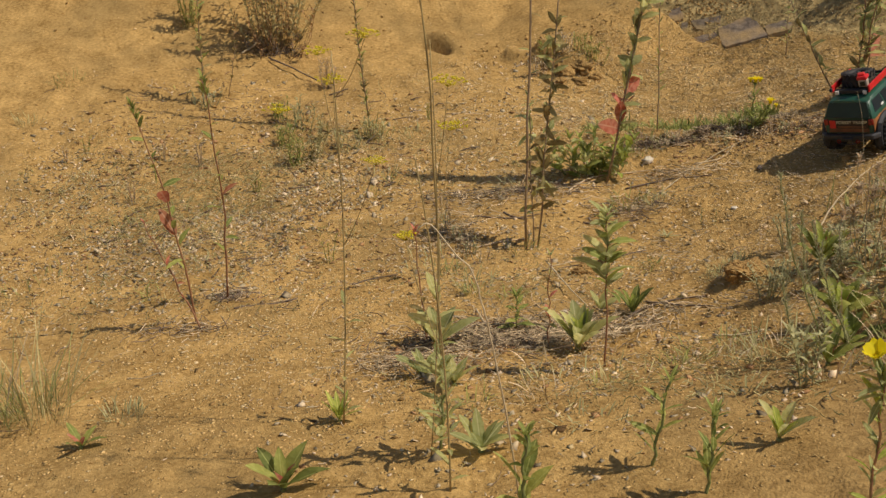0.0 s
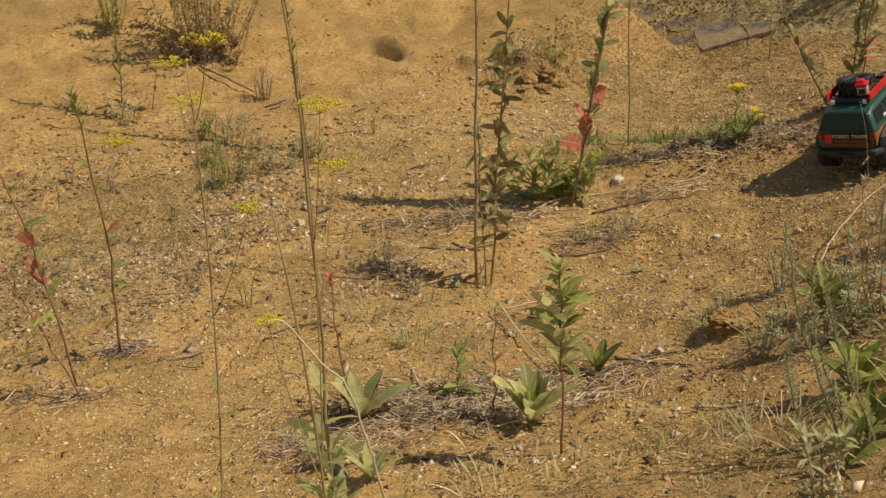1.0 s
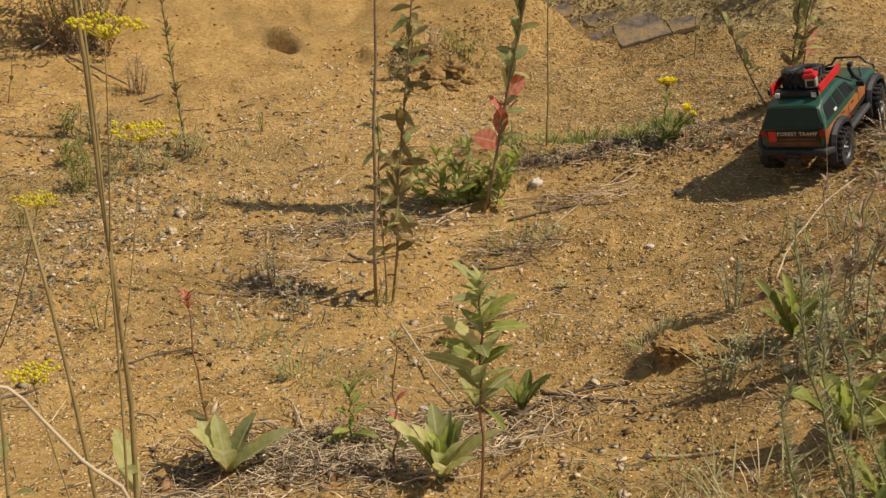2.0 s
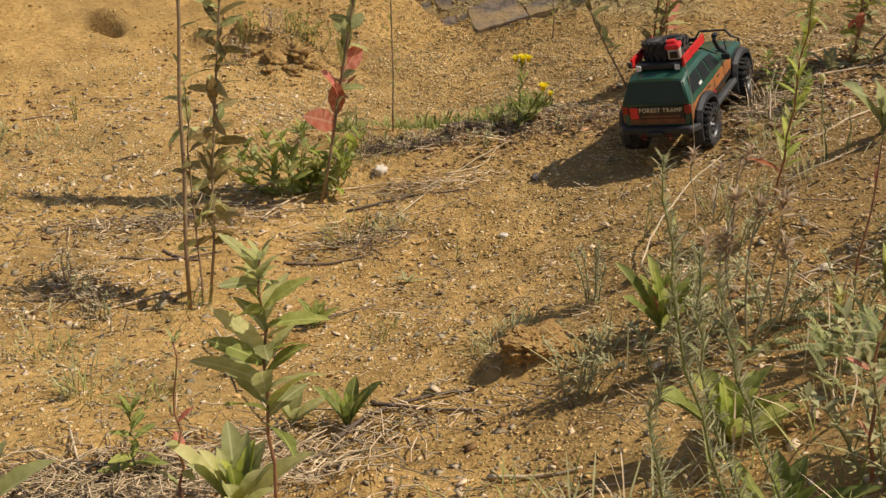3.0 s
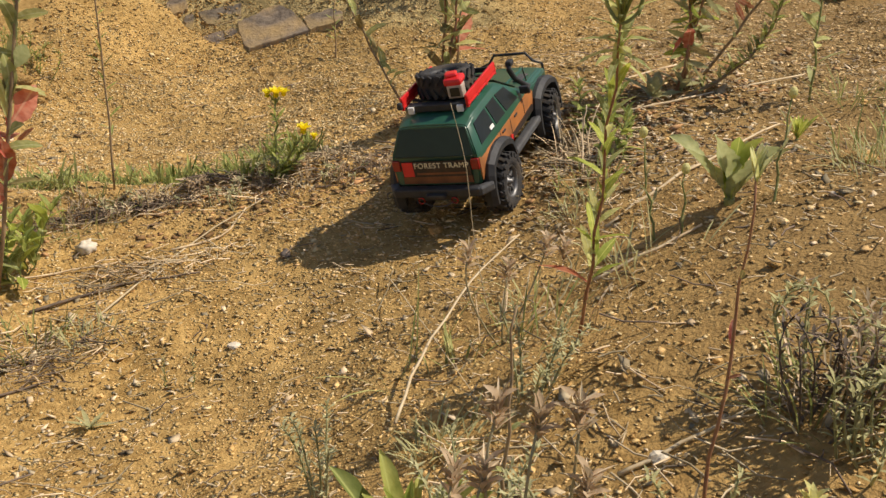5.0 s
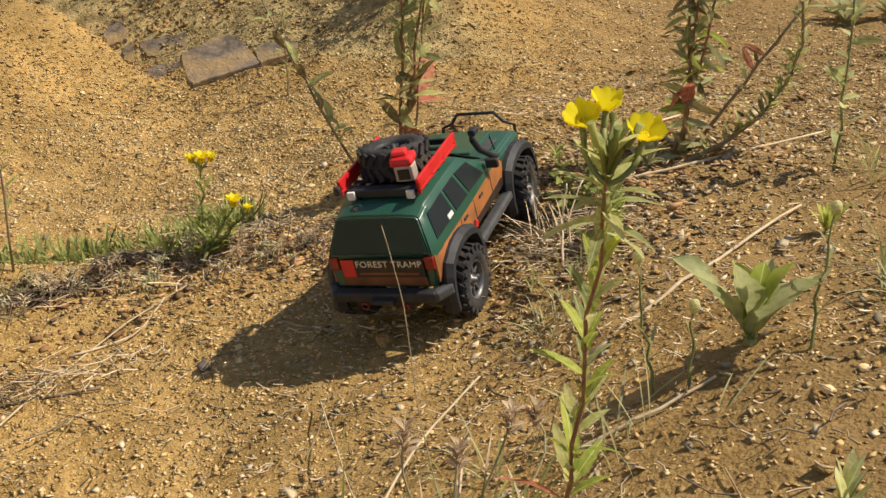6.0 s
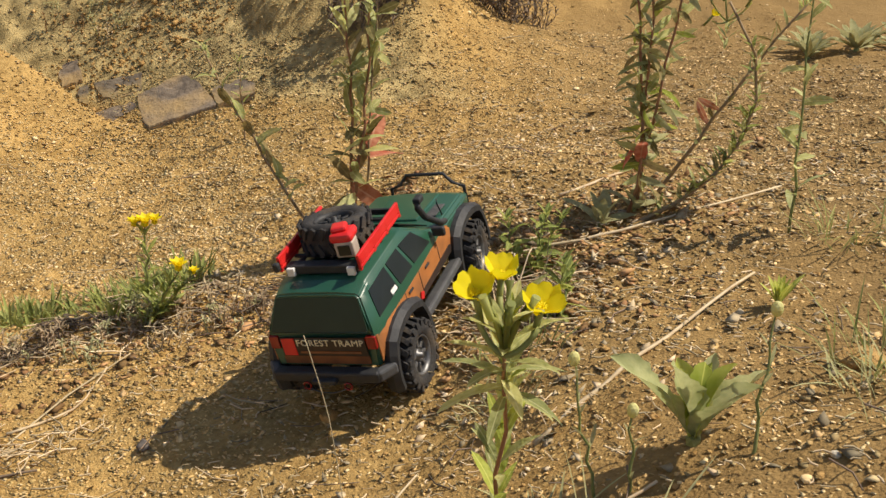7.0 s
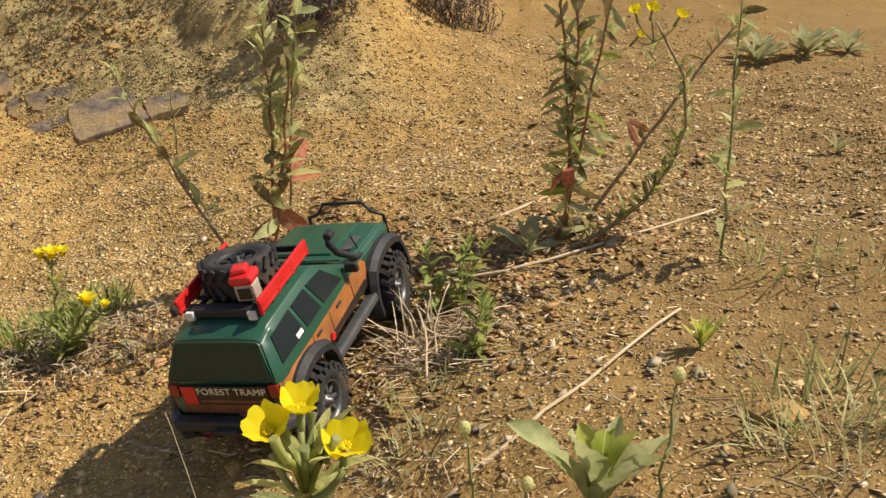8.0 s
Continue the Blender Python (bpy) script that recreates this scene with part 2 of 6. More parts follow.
SCARPS = [(0.62, 4.80, 0.22, 0.10), (0.36, 4.84, 0.13, 0.06), (-1.1, 4.62, 0.12, 0.04), (1.75, 4.93, 0.20, 0.09), (2.15, 5.12, 0.25, 0.12), (0.80, 2.20, 0.10, 0.03), (0.66, 3.78, 0.13, 0.035), (0.84, 3.73, 0.13, 0.035), (1.02, 3.68, 0.13, 0.035), (1.20, 3.66, 0.12, 0.03)]


def clamp_soft(v, low, high, soft=0.25):
    """v, bent to stay between low and high."""
    def plus(a):
        return soft * np.logaddexp(0, a / soft)
    return low + plus(v - low) - plus(v - high)


BANK_FOOT = [(-3.0, 6.2), (0.2, 5.65), (0.6, 5.36), (1.10, 5.08), (1.30, 4.93), (1.50, 4.77), (1.66, 4.67), (1.98, 4.52), (2.08, 4.58), (2.2, 4.72), (2.4, 4.95), (2.8, 5.25), (4.5, 6.8)]
CREST = [(-0.05, 0.06), (0.0, 0.122), (0.16, 0.152), (0.28, 0.229), (0.36, 0.275), (0.47, 0.318), (0.58, 0.330), (0.9, 0.32), (1.5, 0.22), (3.0, -0.3)]


def bank_z(x, y):
    """The earth bank's height over the slope before it."""
    d = y - np.interp(x, [p[0] for p in BANK_FOOT], [p[1] for p in BANK_FOOT])
    up = 0.03 * np.logaddexp(0, d / 0.03)
    return 0.72 * np.minimum(up, 0.45) + 0.35 * np.clip(up - 0.45, 0, 2.0)


def slab_plane(x, y):
    """The tilt of the broken slabs on the foot of the bank."""
    return 0.2131 + 0.5864 * (x - 1.35) + 0.5286 * (y - 4.85)


def mound_z(x, y):
    """A heap of loose sand with a sharp crest before the bank."""
    s, e = -0.788 * (x - 1.29) + 0.616 * (y - 4.78), 0.616 * (x - 1.29) + 0.788 * (y - 4.78)
    top = np.interp(s, [p[0] for p in CREST], [p[1] for p in CREST])
    return top - np.where(e < 0, -0.40 * e, 0.95 * e) - 4.0 * np.clip(-0.05 - s, 0, 1)


def broad_z(x, y):
    """The broad shape of the slope."""
    x, y = np.asarray(x, float), np.asarray(y, float)
    u, w = clamp_soft(x, -1.9, 3.1) - 0.8, clamp_soft(y, 1.0, 5.3) - 3.2
    z = 0.0645 + 0.1297 * u - 0.0633 * w + 0.0248 * u * u - 0.0533 * u * w + 0.0602 * w * w
    for mx, my, s, h in MOUNDS:
        z = z + h * np.exp(-((x - mx) ** 2 + (y - my) ** 2) / (2 * s * s))
    for mx, my, r, h in SCARPS:  # small ledges, steep on their near left side
        d = np.sqrt((x - mx) ** 2 + ((y - my) * 1.5) ** 2) + 0.02 * np.sin(13 * x + 9 * y)
        face = np.clip(0.5 - 0.6 * ((x - mx) * 0.6 + (y - my) * 0.8) / r, 0, 1)
        z = z + h * face * np.clip((r - d) / 0.035, 0, 1)
    a, b = 0.767 * (x + 0.085) - 0.642 * (y - 4.95), 0.642 * (x + 0.085) + 0.767 * (y - 4.95)  # a burrow under a small hump
    z = z + 0.05 * np.exp(-(a / 0.11) ** 2 - ((b - 0.085) / 0.055) ** 2) - (0.09 + 0.6 * np.clip(a, -0.1, 0.08)) * np.exp(-(a / 0.085) ** 4 - (b / 0.034) ** 4)
    rise = np.clip(y - 5.0 - 0.25 * np.sin(1.3 * x), 0, 3.0)
    z = z + 0.5 * rise * rise / (rise + 0.5) + bank_z(x, y)
    z = z + 0.085 / (1 + np.exp((1.47 - x) / 0.09)) * (1 - 0.45 / (1 + np.exp((3.95 - y) / 0.12)))  # the shoulder of the slope
    w = np.clip(1.5 - 1.5 * (((x - 1.28) / 0.42) ** 2 + ((y - 4.96) / 0.33) ** 2), 0, 1)  # the bed of the slabs
    z = z + (slab_plane(x, y) - 0.011 - z) * w * w * (3 - 2 * w)
    m = mound_z(x, y)
    soft = 0.012 * np.exp(-np.abs(z - m) / 0.03) * (y < 4.75)
    return np.maximum(z, m) + soft


def fine_z(x, y):
    """Small lumps and furrows on one place of the ground."""
    p = Vector((x, y, 0))
    a = noise.noise(p * 2.3) * 0.018 + noise.noise(p * 6.1) * 0.010
    a += noise.noise(p * 15.0) * 0.0068 + noise.noise(p * 37.0) * 0.0036
    a += max(0.0, noise.noise(p * 9.0 + Vector((5, 2, 1))) - 0.25) * 0.022
    if y > 4.5:
        k = min(1.0, max(0.0, float(bank_z(x, y)) - 0.05) * 6) * min(1.0, max(0.0, ((x - 1.28) / 0.42) ** 2 + ((y - 4.96) / 0.33) ** 2 - 0.8) * 2)
        if k > 0:
            a += (noise.noise(p * 4.5) * 0.03 + noise.noise(p * 11) * 0.022 + abs(noise.noise(p * 24)) * 0.026 + noise.noise(p * 50) * 0.008) * k
    return a


def ground_z(x, y):
    near = max(0.0, 1 - max(0.0, abs(x - 0.8) - 3.2, abs(y - 3.3) - 3.2))
    return float(broad_z(x, y)) + (fine_z(x, y) * near if near else 0.0)


def graded(low, high, step, far):
    """Even steps from low to high, and growing ones beyond, as far as far."""
    mid = list(np.arange(low, high + step / 2, step))
    out, d = [], step
    v = mid[-1]
    while v < far:
        d *= 1.22
        v += d
        out.append(v)
    left, d, v = [], step, mid[0]
    while v > -far:
        d *= 1.22
        v -= d
        left.append(v)
    return np.array(left[::-1] + mid + out)


def build_ground():
    gx, gy = graded(-1.9, 3.5, 0.017, 150), graded(0.9, 5.8, 0.017, 150)
    X, Y = np.meshgrid(gx, gy)
    Z = broad_z(X, Y)
    near = np.clip(1 - np.maximum(0, np.maximum(np.abs(X - 0.8) - 3.2, np.abs(Y - 3.3) - 3.2)), 0, 1)
    flat = np.array([fine_z(a, b) if k > 0 else 0.0 for a, b, k in zip(X.ravel(), Y.ravel(), near.ravel())])
    Z = Z + flat.reshape(Z.shape) * near
    w, h = len(gx), len(gy)
    i = np.arange(w * h).reshape(h, w)
    faces = np.stack([i[:-1, :-1], i[:-1, 1:], i[1:, 1:], i[1:, :-1]], -1).reshape(-1, 4)
    me = bpy.data.meshes.new("ground")
    me.from_pydata(np.stack([X, Y, Z], -1).reshape(-1, 3).tolist(), [], faces.tolist())
    me.polygons.foreach_set("use_smooth", [True] * len(me.polygons))
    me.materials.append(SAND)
    return tagged(new("ground", me), "ochre sandy ground with fine gravel, sloping up to a bank", "ground", kind="structure")


build_ground()

# ---- builders ----


def part(name, bm, mat, parent, label="", at=None):
    """One mesh object under a thing; bm is a bmesh or a mesh to share."""
    if isinstance(bm, bpy.types.Mesh):
        me = bm
    else:
        me = bpy.data.meshes.new(name)
        bm.to_mesh(me)
        bm.free()
    if not me.materials:
        me.materials.append(mat)
    ob = new(name, me)
    ob.parent = parent
    if at is not None:
        ob.matrix_basis = at
    return tagged(ob, label)


def thing(name, label, category, x, y, z=None, turn=0.0, group=""):
    ob = new(name)
    ob.empty_display_size = 0.02
    ob.matrix_basis = pose(x, y, ground_z(x, y) if z is None else z, 0, 0, turn)
    return tagged(ob, label, category, group)


def tube(bm, pts, r0, r1, sides=6):
    """A tapered round rod along the points, closed at both ends."""
    pts = [Vector(p) for p in pts]
    rings = []
    for k, p in enumerate(pts):
        d = (pts[min(k + 1, len(pts) - 1)] - pts[max(k - 1, 0)]).normalized()
        side = d.cross(Vector((0, 0, 1)) if abs(d.z) < 0.9 else Vector((1, 0, 0))).normalized()
        up = side.cross(d)
        r = r0 + (r1 - r0) * k / (len(pts) - 1)
        rings.append([bm.verts.new(p + (side * math.cos(a) + up * math.sin(a)) * r) for a in (2 * math.pi * j / sides for j in range(sides))])
    for a, b in zip(rings, rings[1:]):
        for j in range(sides):
            bm.faces.new((a[j], a[(j + 1) % sides], b[(j + 1) % sides], b[j])).smooth = True
    bm.faces.new(rings[0][::-1])
    bm.faces.new(rings[-1])
    return bm


def bend(a, b, sag, n=8):
    """Points on a curve from a to b whose middle is shifted by sag."""
    a, b, s = Vector(a), Vector(b), Vector(sag)
    return [a.lerp(b, t) + s * (4 * t * (1 - t)) for t in (k / n for k in range(n + 1))]


def leaf_sheet(bm, m, length, width, droop=0.3, fold=0.25, segs=6, wave=0.0, peak=1.0, blunt=0.8, jag=0.0):
    """A leaf along +x from the origin, folded along its midrib and drooping at its tip."""
    rows = []
    for k in range(segs + 1):
        t = k / segs
        w = width * 0.5 * (math.sin(math.pi * min(1, t ** peak * 0.92 + 0.06)) ** blunt) * (1.0 if t < 0.99 else 0.2) * (1 + jag * (1 if k % 2 else -1))
        x, z = length * t * (1 - 0.12 * droop * t), -droop * length * 0.5 * t * t
        zz = wave * width * math.sin(9 * t)
        rows.append([bm.verts.new(m @ Vector(p)) for p in ((x, -w, z + fold * w + zz), (x, 0, z), (x, w, z + fold * w - zz))])
    for a, b in zip(rows, rows[1:]):
        for j in (0, 1):
            bm.faces.new((a[j], b[j], b[j + 1], a[j + 1])).smooth = True


LEAVES = {}


def leaf_mesh(kind, mat):
    """Shared leaf meshes, one metre long: broad, lance, narrow, petal."""
    key = (kind, mat.name)
    if key not in LEAVES:
        w, droop, fold, wave, peak, blunt = {"broad": (0.34, 0.35, 0.35, 0.06, 1.1, 0.8), "lance": (0.27, 0.5, 0.3, 0.05, 1.0, 0.8), "narrow": (0.13, 0.3, 0.4, 0.0, 1.0, 0.8), "curl": (0.26, 1.0, 0.5, 0.12, 1.0, 0.8),
                                             "spoon": (0.25, 0.25, 0.65, 0.06, 1.5, 0.65), "wavy": (0.40, 0.30, 0.5, 0.11, 1.3, 0.6)}[kind]
        bm = bmesh.new()
        leaf_sheet(bm, Matrix(), 1.0, w, droop, fold, {"wavy": 15, "spoon": 11}.get(kind, 8), wave, peak, blunt, {"wavy": 0.09, "spoon": 0.05, "lance": 0.06}.get(kind, 0.0))
        me = bpy.data.meshes.new("leaf")
        bm.to_mesh(me)
        bm.free()
        me.materials.append(mat)
        LEAVES[key] = me
    return LEAVES[key]


def put_leaf(parent, kind, mat, p, az, el, size, wide=1.0, roll=0.0, label=""):
    m = Matrix.Translation(p) @ pose(0, 0, 0, 0, 0, az) @ pose(0, 0, 0, 0, -el, 0) @ pose(0, 0, 0, roll) @ Matrix.Diagonal((size, size * wide, size, 1))
    return part("leaf", leaf_mesh(kind, mat), mat, parent, label, m)


def rosette(x, y, size, n, label, mat=None, kind="broad", el=(30, 75), reds=0, wide=1.0, seed=1, name="leafy_weed", heart=0):
    """A rosette of upright leaves growing from one crown."""
    rnd = random.Random(seed)
    ob = thing(name, label, "plant", x, y)
    bm = bmesh.new()
    bmesh.ops.create_icosphere(bm, subdivisions=1, radius=size * 0.07)
    part("crown", bm, STEM_GREEN, ob, at=pose(0, 0, size * 0.03))
    for k in range(n):
        f = k / max(1, n - 1)
        put_leaf(ob, kind, LEAF_RED if k >= n - reds else LEAF_LIME if k >= n - reds - heart else (mat or LEAF), (0, 0, size * 0.05), k * 137.5 + rnd.uniform(-15, 15), el[0] + (el[1] - el[0]) * f ** 0.8 + rnd.uniform(-9, 9),
                 size * rnd.uniform(0.8, 1.1) * (1 - 0.3 * f) * (0.75 if k >= n - reds else 1), wide * rnd.uniform(0.85, 1.15), rnd.uniform(-15, 15), "red leaf" if k >= n - reds else "")
    return ob


def sized(ob, k):
    """The whole plant, k times as large."""
    ob.scale = (k, k, k)
    return ob


def along(pts, t):
    """The place and heading at the fraction t of a run of points."""
    f = t * (len(pts) - 1)
    k = min(int(f), len(pts) - 2)
    return Vector(pts[k]).lerp(Vector(pts[k + 1]), f - k)


def herb(x, y, top, label, leaves=24, size=0.05, span=(0.15, 0.97), kind="lance", mat=None, stem=None, r=0.004, el=35, reds=(), bow=(0, 0, 0), seed=1,
         tip=6, tip_size=0.03, shrink=0.5, wide=1.0, stems=(), name="tall_weed", turn=0.0, mats=(), tip_el=66, wild=28, bushy=0):
    """A tall weed: one or more stems with leaves along them and a bud of small leaves at the tip. top and stems: offsets of the tips from the base."""
    rnd = random.Random(seed)
    ob = thing(name, label, "plant", x, y)
    for top_k in (top, *stems):
        start = Vector((0, 0, -0.01)) if top_k is top else Vector((rnd.uniform(-0.02, 0.02), rnd.uniform(-0.02, 0.02), -0.01))
        pts = bend(start, top_k, bow, 10)
        for j in range(1, 10):
            pts[j] += Vector((rnd.uniform(-1, 1), rnd.uniform(-1, 1), 0)) * 0.004
        part("stem", tube(bmesh.new(), pts, r, r * 0.45), stem or STEM_RED, ob)
        for k in range(leaves):
            t = span[0] + (span[1] - span[0]) * (k + rnd.uniform(0, 0.8)) / leaves
            red = k in reds and top_k is top
            put_leaf(ob, kind, LEAF_RED if red else rnd.choice(mats) if mats else (mat or LEAF), along(pts, min(t, 0.99)), k * 137.5 + seed * 40 + rnd.uniform(-40, 40), el + 25 * t + rnd.uniform(-wild, wild),
                     1.35 * size * rnd.uniform(0.75, 1.2) * (1 - shrink * t) * (1.35 if red else 1), wide * (1.45 if red else 1.1), rnd.uniform(-wild * 1.8, wild * 1.8), "red leaf" if red else "")
        for k in range(bushy):  # a leafy upper half
            t = 0.46 + 0.5 * (k + rnd.random()) / bushy
            put_leaf(ob, kind, rnd.choice(mats) if mats else (mat or LEAF), along(pts, t), k * 137.5 + rnd.uniform(-40, 40), rnd.uniform(-15, 60), rnd.uniform(0.05, 0.085) * (1.25 - 0.7 * t), wide * 1.4, rnd.uniform(-50, 50))
        for k in range(tip):
            put_leaf(ob, kind, mat or LEAF, along(pts, 0.99 - 0.006 * k), k * 137.5, tip_el - (4 if tip_el < 75 else 1.5) * k, tip_size * rnd.uniform(0.8, 1.1), wide)
    return ob


def grass_tuft(x, y, n, height, spread, label, mat=None, seed=1, lean=0.6, width=0.0022, name="grass_tuft"):
    """A tuft of fine blades, in one mesh."""
    rnd = random.Random(seed)
    ob = thing(name, label, "grass", x, y)
    bm = bmesh.new()
    for k in range(n):
        a, d = rnd.uniform(0, 6.283), spread * math.sqrt(rnd.random())
        bx, by = d * math.cos(a), d * math.sin(a)
        bz = ground_z(x + bx, y + by) - ob.location.z - 0.003
        m = Matrix.Translation((bx, by, bz)) @ pose(0, 0, 0, 0, 0, math.degrees(a) + rnd.uniform(-70, 70)) @ pose(0, 0, 0, 0, -rnd.uniform(90 - 80 * lean, 88), 0)
        leaf_sheet(bm, m, height * rnd.uniform(0.45, 1.1), width * rnd.uniform(0.7, 1.4), rnd.uniform(0.1, 0.9), 0.3, 4)
    tagged(part("grass_clump", bm, mat or GRASS, ob), kind="stuff")
    return ob


def wormwood(x, y, n, height, spread, label, seed=1, mat=None, lean=(0, 0), leaflet=0.016, per=26, name="grey_bush", base=0.25, wild=0.0):
    """A bush of sprigs that carry many small narrow leaflets; each sprig is a part."""
    rnd = random.Random(seed)
    ob = thing(name, label, "plant", x, y)
    for k in range(n):
        a = rnd.uniform(0, 6.283)
        d = spread * math.sqrt(rnd.random())
        tip = (d * math.cos(a) + lean[0], d * math.sin(a) + lean[1], height * rnd.uniform(0.55, 1.05))
        pts = bend((d * base * math.cos(a), d * base * math.sin(a), -0.02), tip, (rnd.uniform(-wild, wild), rnd.uniform(-wild, wild), 0.02 + 0.5 * rnd.uniform(-wild, wild)), 7)
        bm = tube(bmesh.new(), pts, 0.0016, 0.0007, 4)
        for j in range(per):
            t = 0.12 + 0.88 * j / per
            m = Matrix.Translation(along(pts, min(t, 0.99))) @ pose(0, 0, 0, 0, 0, j * 137.5 + rnd.uniform(-30, 30)) @ pose(0, 0, 0, 0, -rnd.uniform(15, 70), 0)
            leaf_sheet(bm, m, leaflet * rnd.uniform(0.7, 1.4), leaflet * 0.3, 0.5, 0.3, 2)
        tagged(part("sprig", bm, mat or LEAF_GREY, ob), kind="stuff")
    return ob


def stalk(pts, r, label, mat=None, name="dry_stalk", lift=0.004, sides=5):
    """A dry stalk lying along ground points (x, y, height over the ground)."""
    world_pts = [Vector((x, y, ground_z(x, y) + h + lift)) for x, y, h in pts]
    smooth = []
    n = len(world_pts)
    for i in range(n - 1):
        p0, p1, p2, p3 = world_pts[max(i - 1, 0)], world_pts[i], world_pts[i + 1], world_pts[min(i + 2, n - 1)]
        for t in (0, 0.25, 0.5, 0.75):
            smooth.append(0.5 * ((2 * p1) + (p2 - p0) * t + (2 * p0 - 5 * p1 + 4 * p2 - p3) * t * t + (3 * p1 - p0 - 3 * p2 + p3) * t ** 3))
    smooth.append(world_pts[-1])
    base = smooth[0].copy()
    rnd = random.Random(int(1000 * abs(base.x + base.y)))
    pts2 = [p - base + Vector((rnd.uniform(-1, 1), rnd.uniform(-1, 1), rnd.uniform(-0.3, 0.3))) * r * 0.7 for p in smooth]
    bm = tube(bmesh.new(), pts2, r, r * 0.55, sides)
    me = bpy.data.meshes.new(name)
    bm.to_mesh(me)
    bm.free()
    me.materials.append(mat or STRAW)
    ob = new(name, me)
    ob.location = base
    return tagged(ob, label, "stalk", "dry stalks")


def stone(name, x, y, size, mat, label, seed, sink=0.3, lumps=1.0, subdiv=3, turn=0.0, category="stone"):
    """A lumpy stone or clod, partly sunk into the ground."""
    bm = bmesh.new()
    bmesh.ops.create_icosphere(bm, subdivisions=subdiv, radius=1.0)
    off = Vector((seed * 3.7, seed * 1.3, seed))
    for v in bm.verts:
        d = 1 + lumps * (0.34 * noise.noise(v.co * 1.3 + off) + 0.22 * noise.noise(v.co * 2.9 + off) + 0.16 * noise.noise(v.co * 6.5 + off) + 0.11 * noise.noise(v.co * 14 + off) + (0.06 * noise.noise(v.co * 30 + off) if subdiv > 4 else 0))
        v.co = Vector((v.co.x * size[0], v.co.y * size[1], v.co.z * size[2])) * d
    for f in bm.faces:
        f.smooth = 2 < subdiv < 5
    me = bpy.data.meshes.new(name)
    bm.to_mesh(me)
    bm.free()
    me.materials.append(mat)
    ob = new(name, me)
    ob.matrix_basis = pose(x, y, ground_z(x, y) + size[2] * (1 - 2 * sink), 0, 0, turn)
    return tagged(ob, label, category)


def slab(pts, thick, lift, label, seed):
    """A broken flat slab on the foot of the bank: an uneven outline, a weathered top, thick edges."""
    cx, cy = sum(p[0] for p in pts) / len(pts), sum(p[1] for p in pts) / len(pts)
    rnd = random.Random(seed)
    ring = []
    for a, b in zip(pts, pts[1:] + pts[:1]):
        for t in (0, 0.2, 0.4, 0.6, 0.8):
            ring.append(((a[0] + (b[0] - a[0]) * t - cx) * 1.045 + rnd.uniform(-0.004, 0.004), (a[1] + (b[1] - a[1]) * t - cy) * 1.045 + rnd.uniform(-0.004, 0.004)))
    bm = bmesh.new()
    loops = [[bm.verts.new((px * 0.97, py * 0.97, -thick)) for px, py in ring]]
    for q in (1.0, 0.985, 0.8, 0.55, 0.28):
        loops.append([bm.verts.new((px * q, py * q, -0.003 if q == 1 else 0)) for px, py in ring])
    for a, b in zip(loops, loops[1:]):
        for j in range(len(a)):
            bm.faces.new((a[j], a[(j + 1) % len(a)], b[(j + 1) % len(a)], b[j]))
    bm.faces.new(loops[-1])
    bm.faces.new(loops[0][::-1])
    for v in bm.verts:
        p = Vector((v.co.x + cx, v.co.y + cy, seed))
        bump = noise.noise(p * 7) * 0.003 + noise.noise(p * 24) * 0.002 + noise.noise(p * 55) * 0.0015
        v.co.z += slab_plane(v.co.x + cx, v.co.y + cy) - slab_plane(cx, cy) + (bump if v.co.z > -thick * 0.7 else 0)
    bmesh.ops.recalc_face_normals(bm, faces=bm.faces)
    me = bpy.data.meshes.new("stone_slab")
    bm.to_mesh(me)
    bm.free()
    me.materials.append(SLAB)
    ob = new("stone_slab", me)
    ob.location = (cx, cy, slab_plane(cx, cy) + lift)
    return tagged(ob, label, "slab", "broken slabs")


PINNATE = []


def pinnate_mesh():
    """A shared feathery leaf, one metre long: a midrib with pairs of oval leaflets."""
    if not PINNATE:
        bm = bmesh.new()
        pts = bend((0, 0, 0), (1, 0, -0.16), (0, 0, 0.10), 10)
        tube(bm, pts, 0.014, 0.006, 4)
        for k in range(10):
            t = 0.22 + 0.076 * k
            for side in (-1, 1):
                m = Matrix.Translation(along(pts, t)) @ pose(0, 0, 0, 0, 0, side * (66 - 2.5 * k)) @ pose(0, 0, 0, 0, -22, 0)
                leaf_sheet(bm, m, 0.21 - 0.010 * k, 0.085, 0.3, 0.5, 3)
        leaf_sheet(bm, Matrix.Translation(pts[-1]), 0.12, 0.07, 0.3, 0.5, 3)
        me = bpy.data.meshes.new("leaf")
        bm.to_mesh(me)
        bm.free()
        me.materials.append(LEAF_VETCH)
        PINNATE.append(me)
    return PINNATE[0]


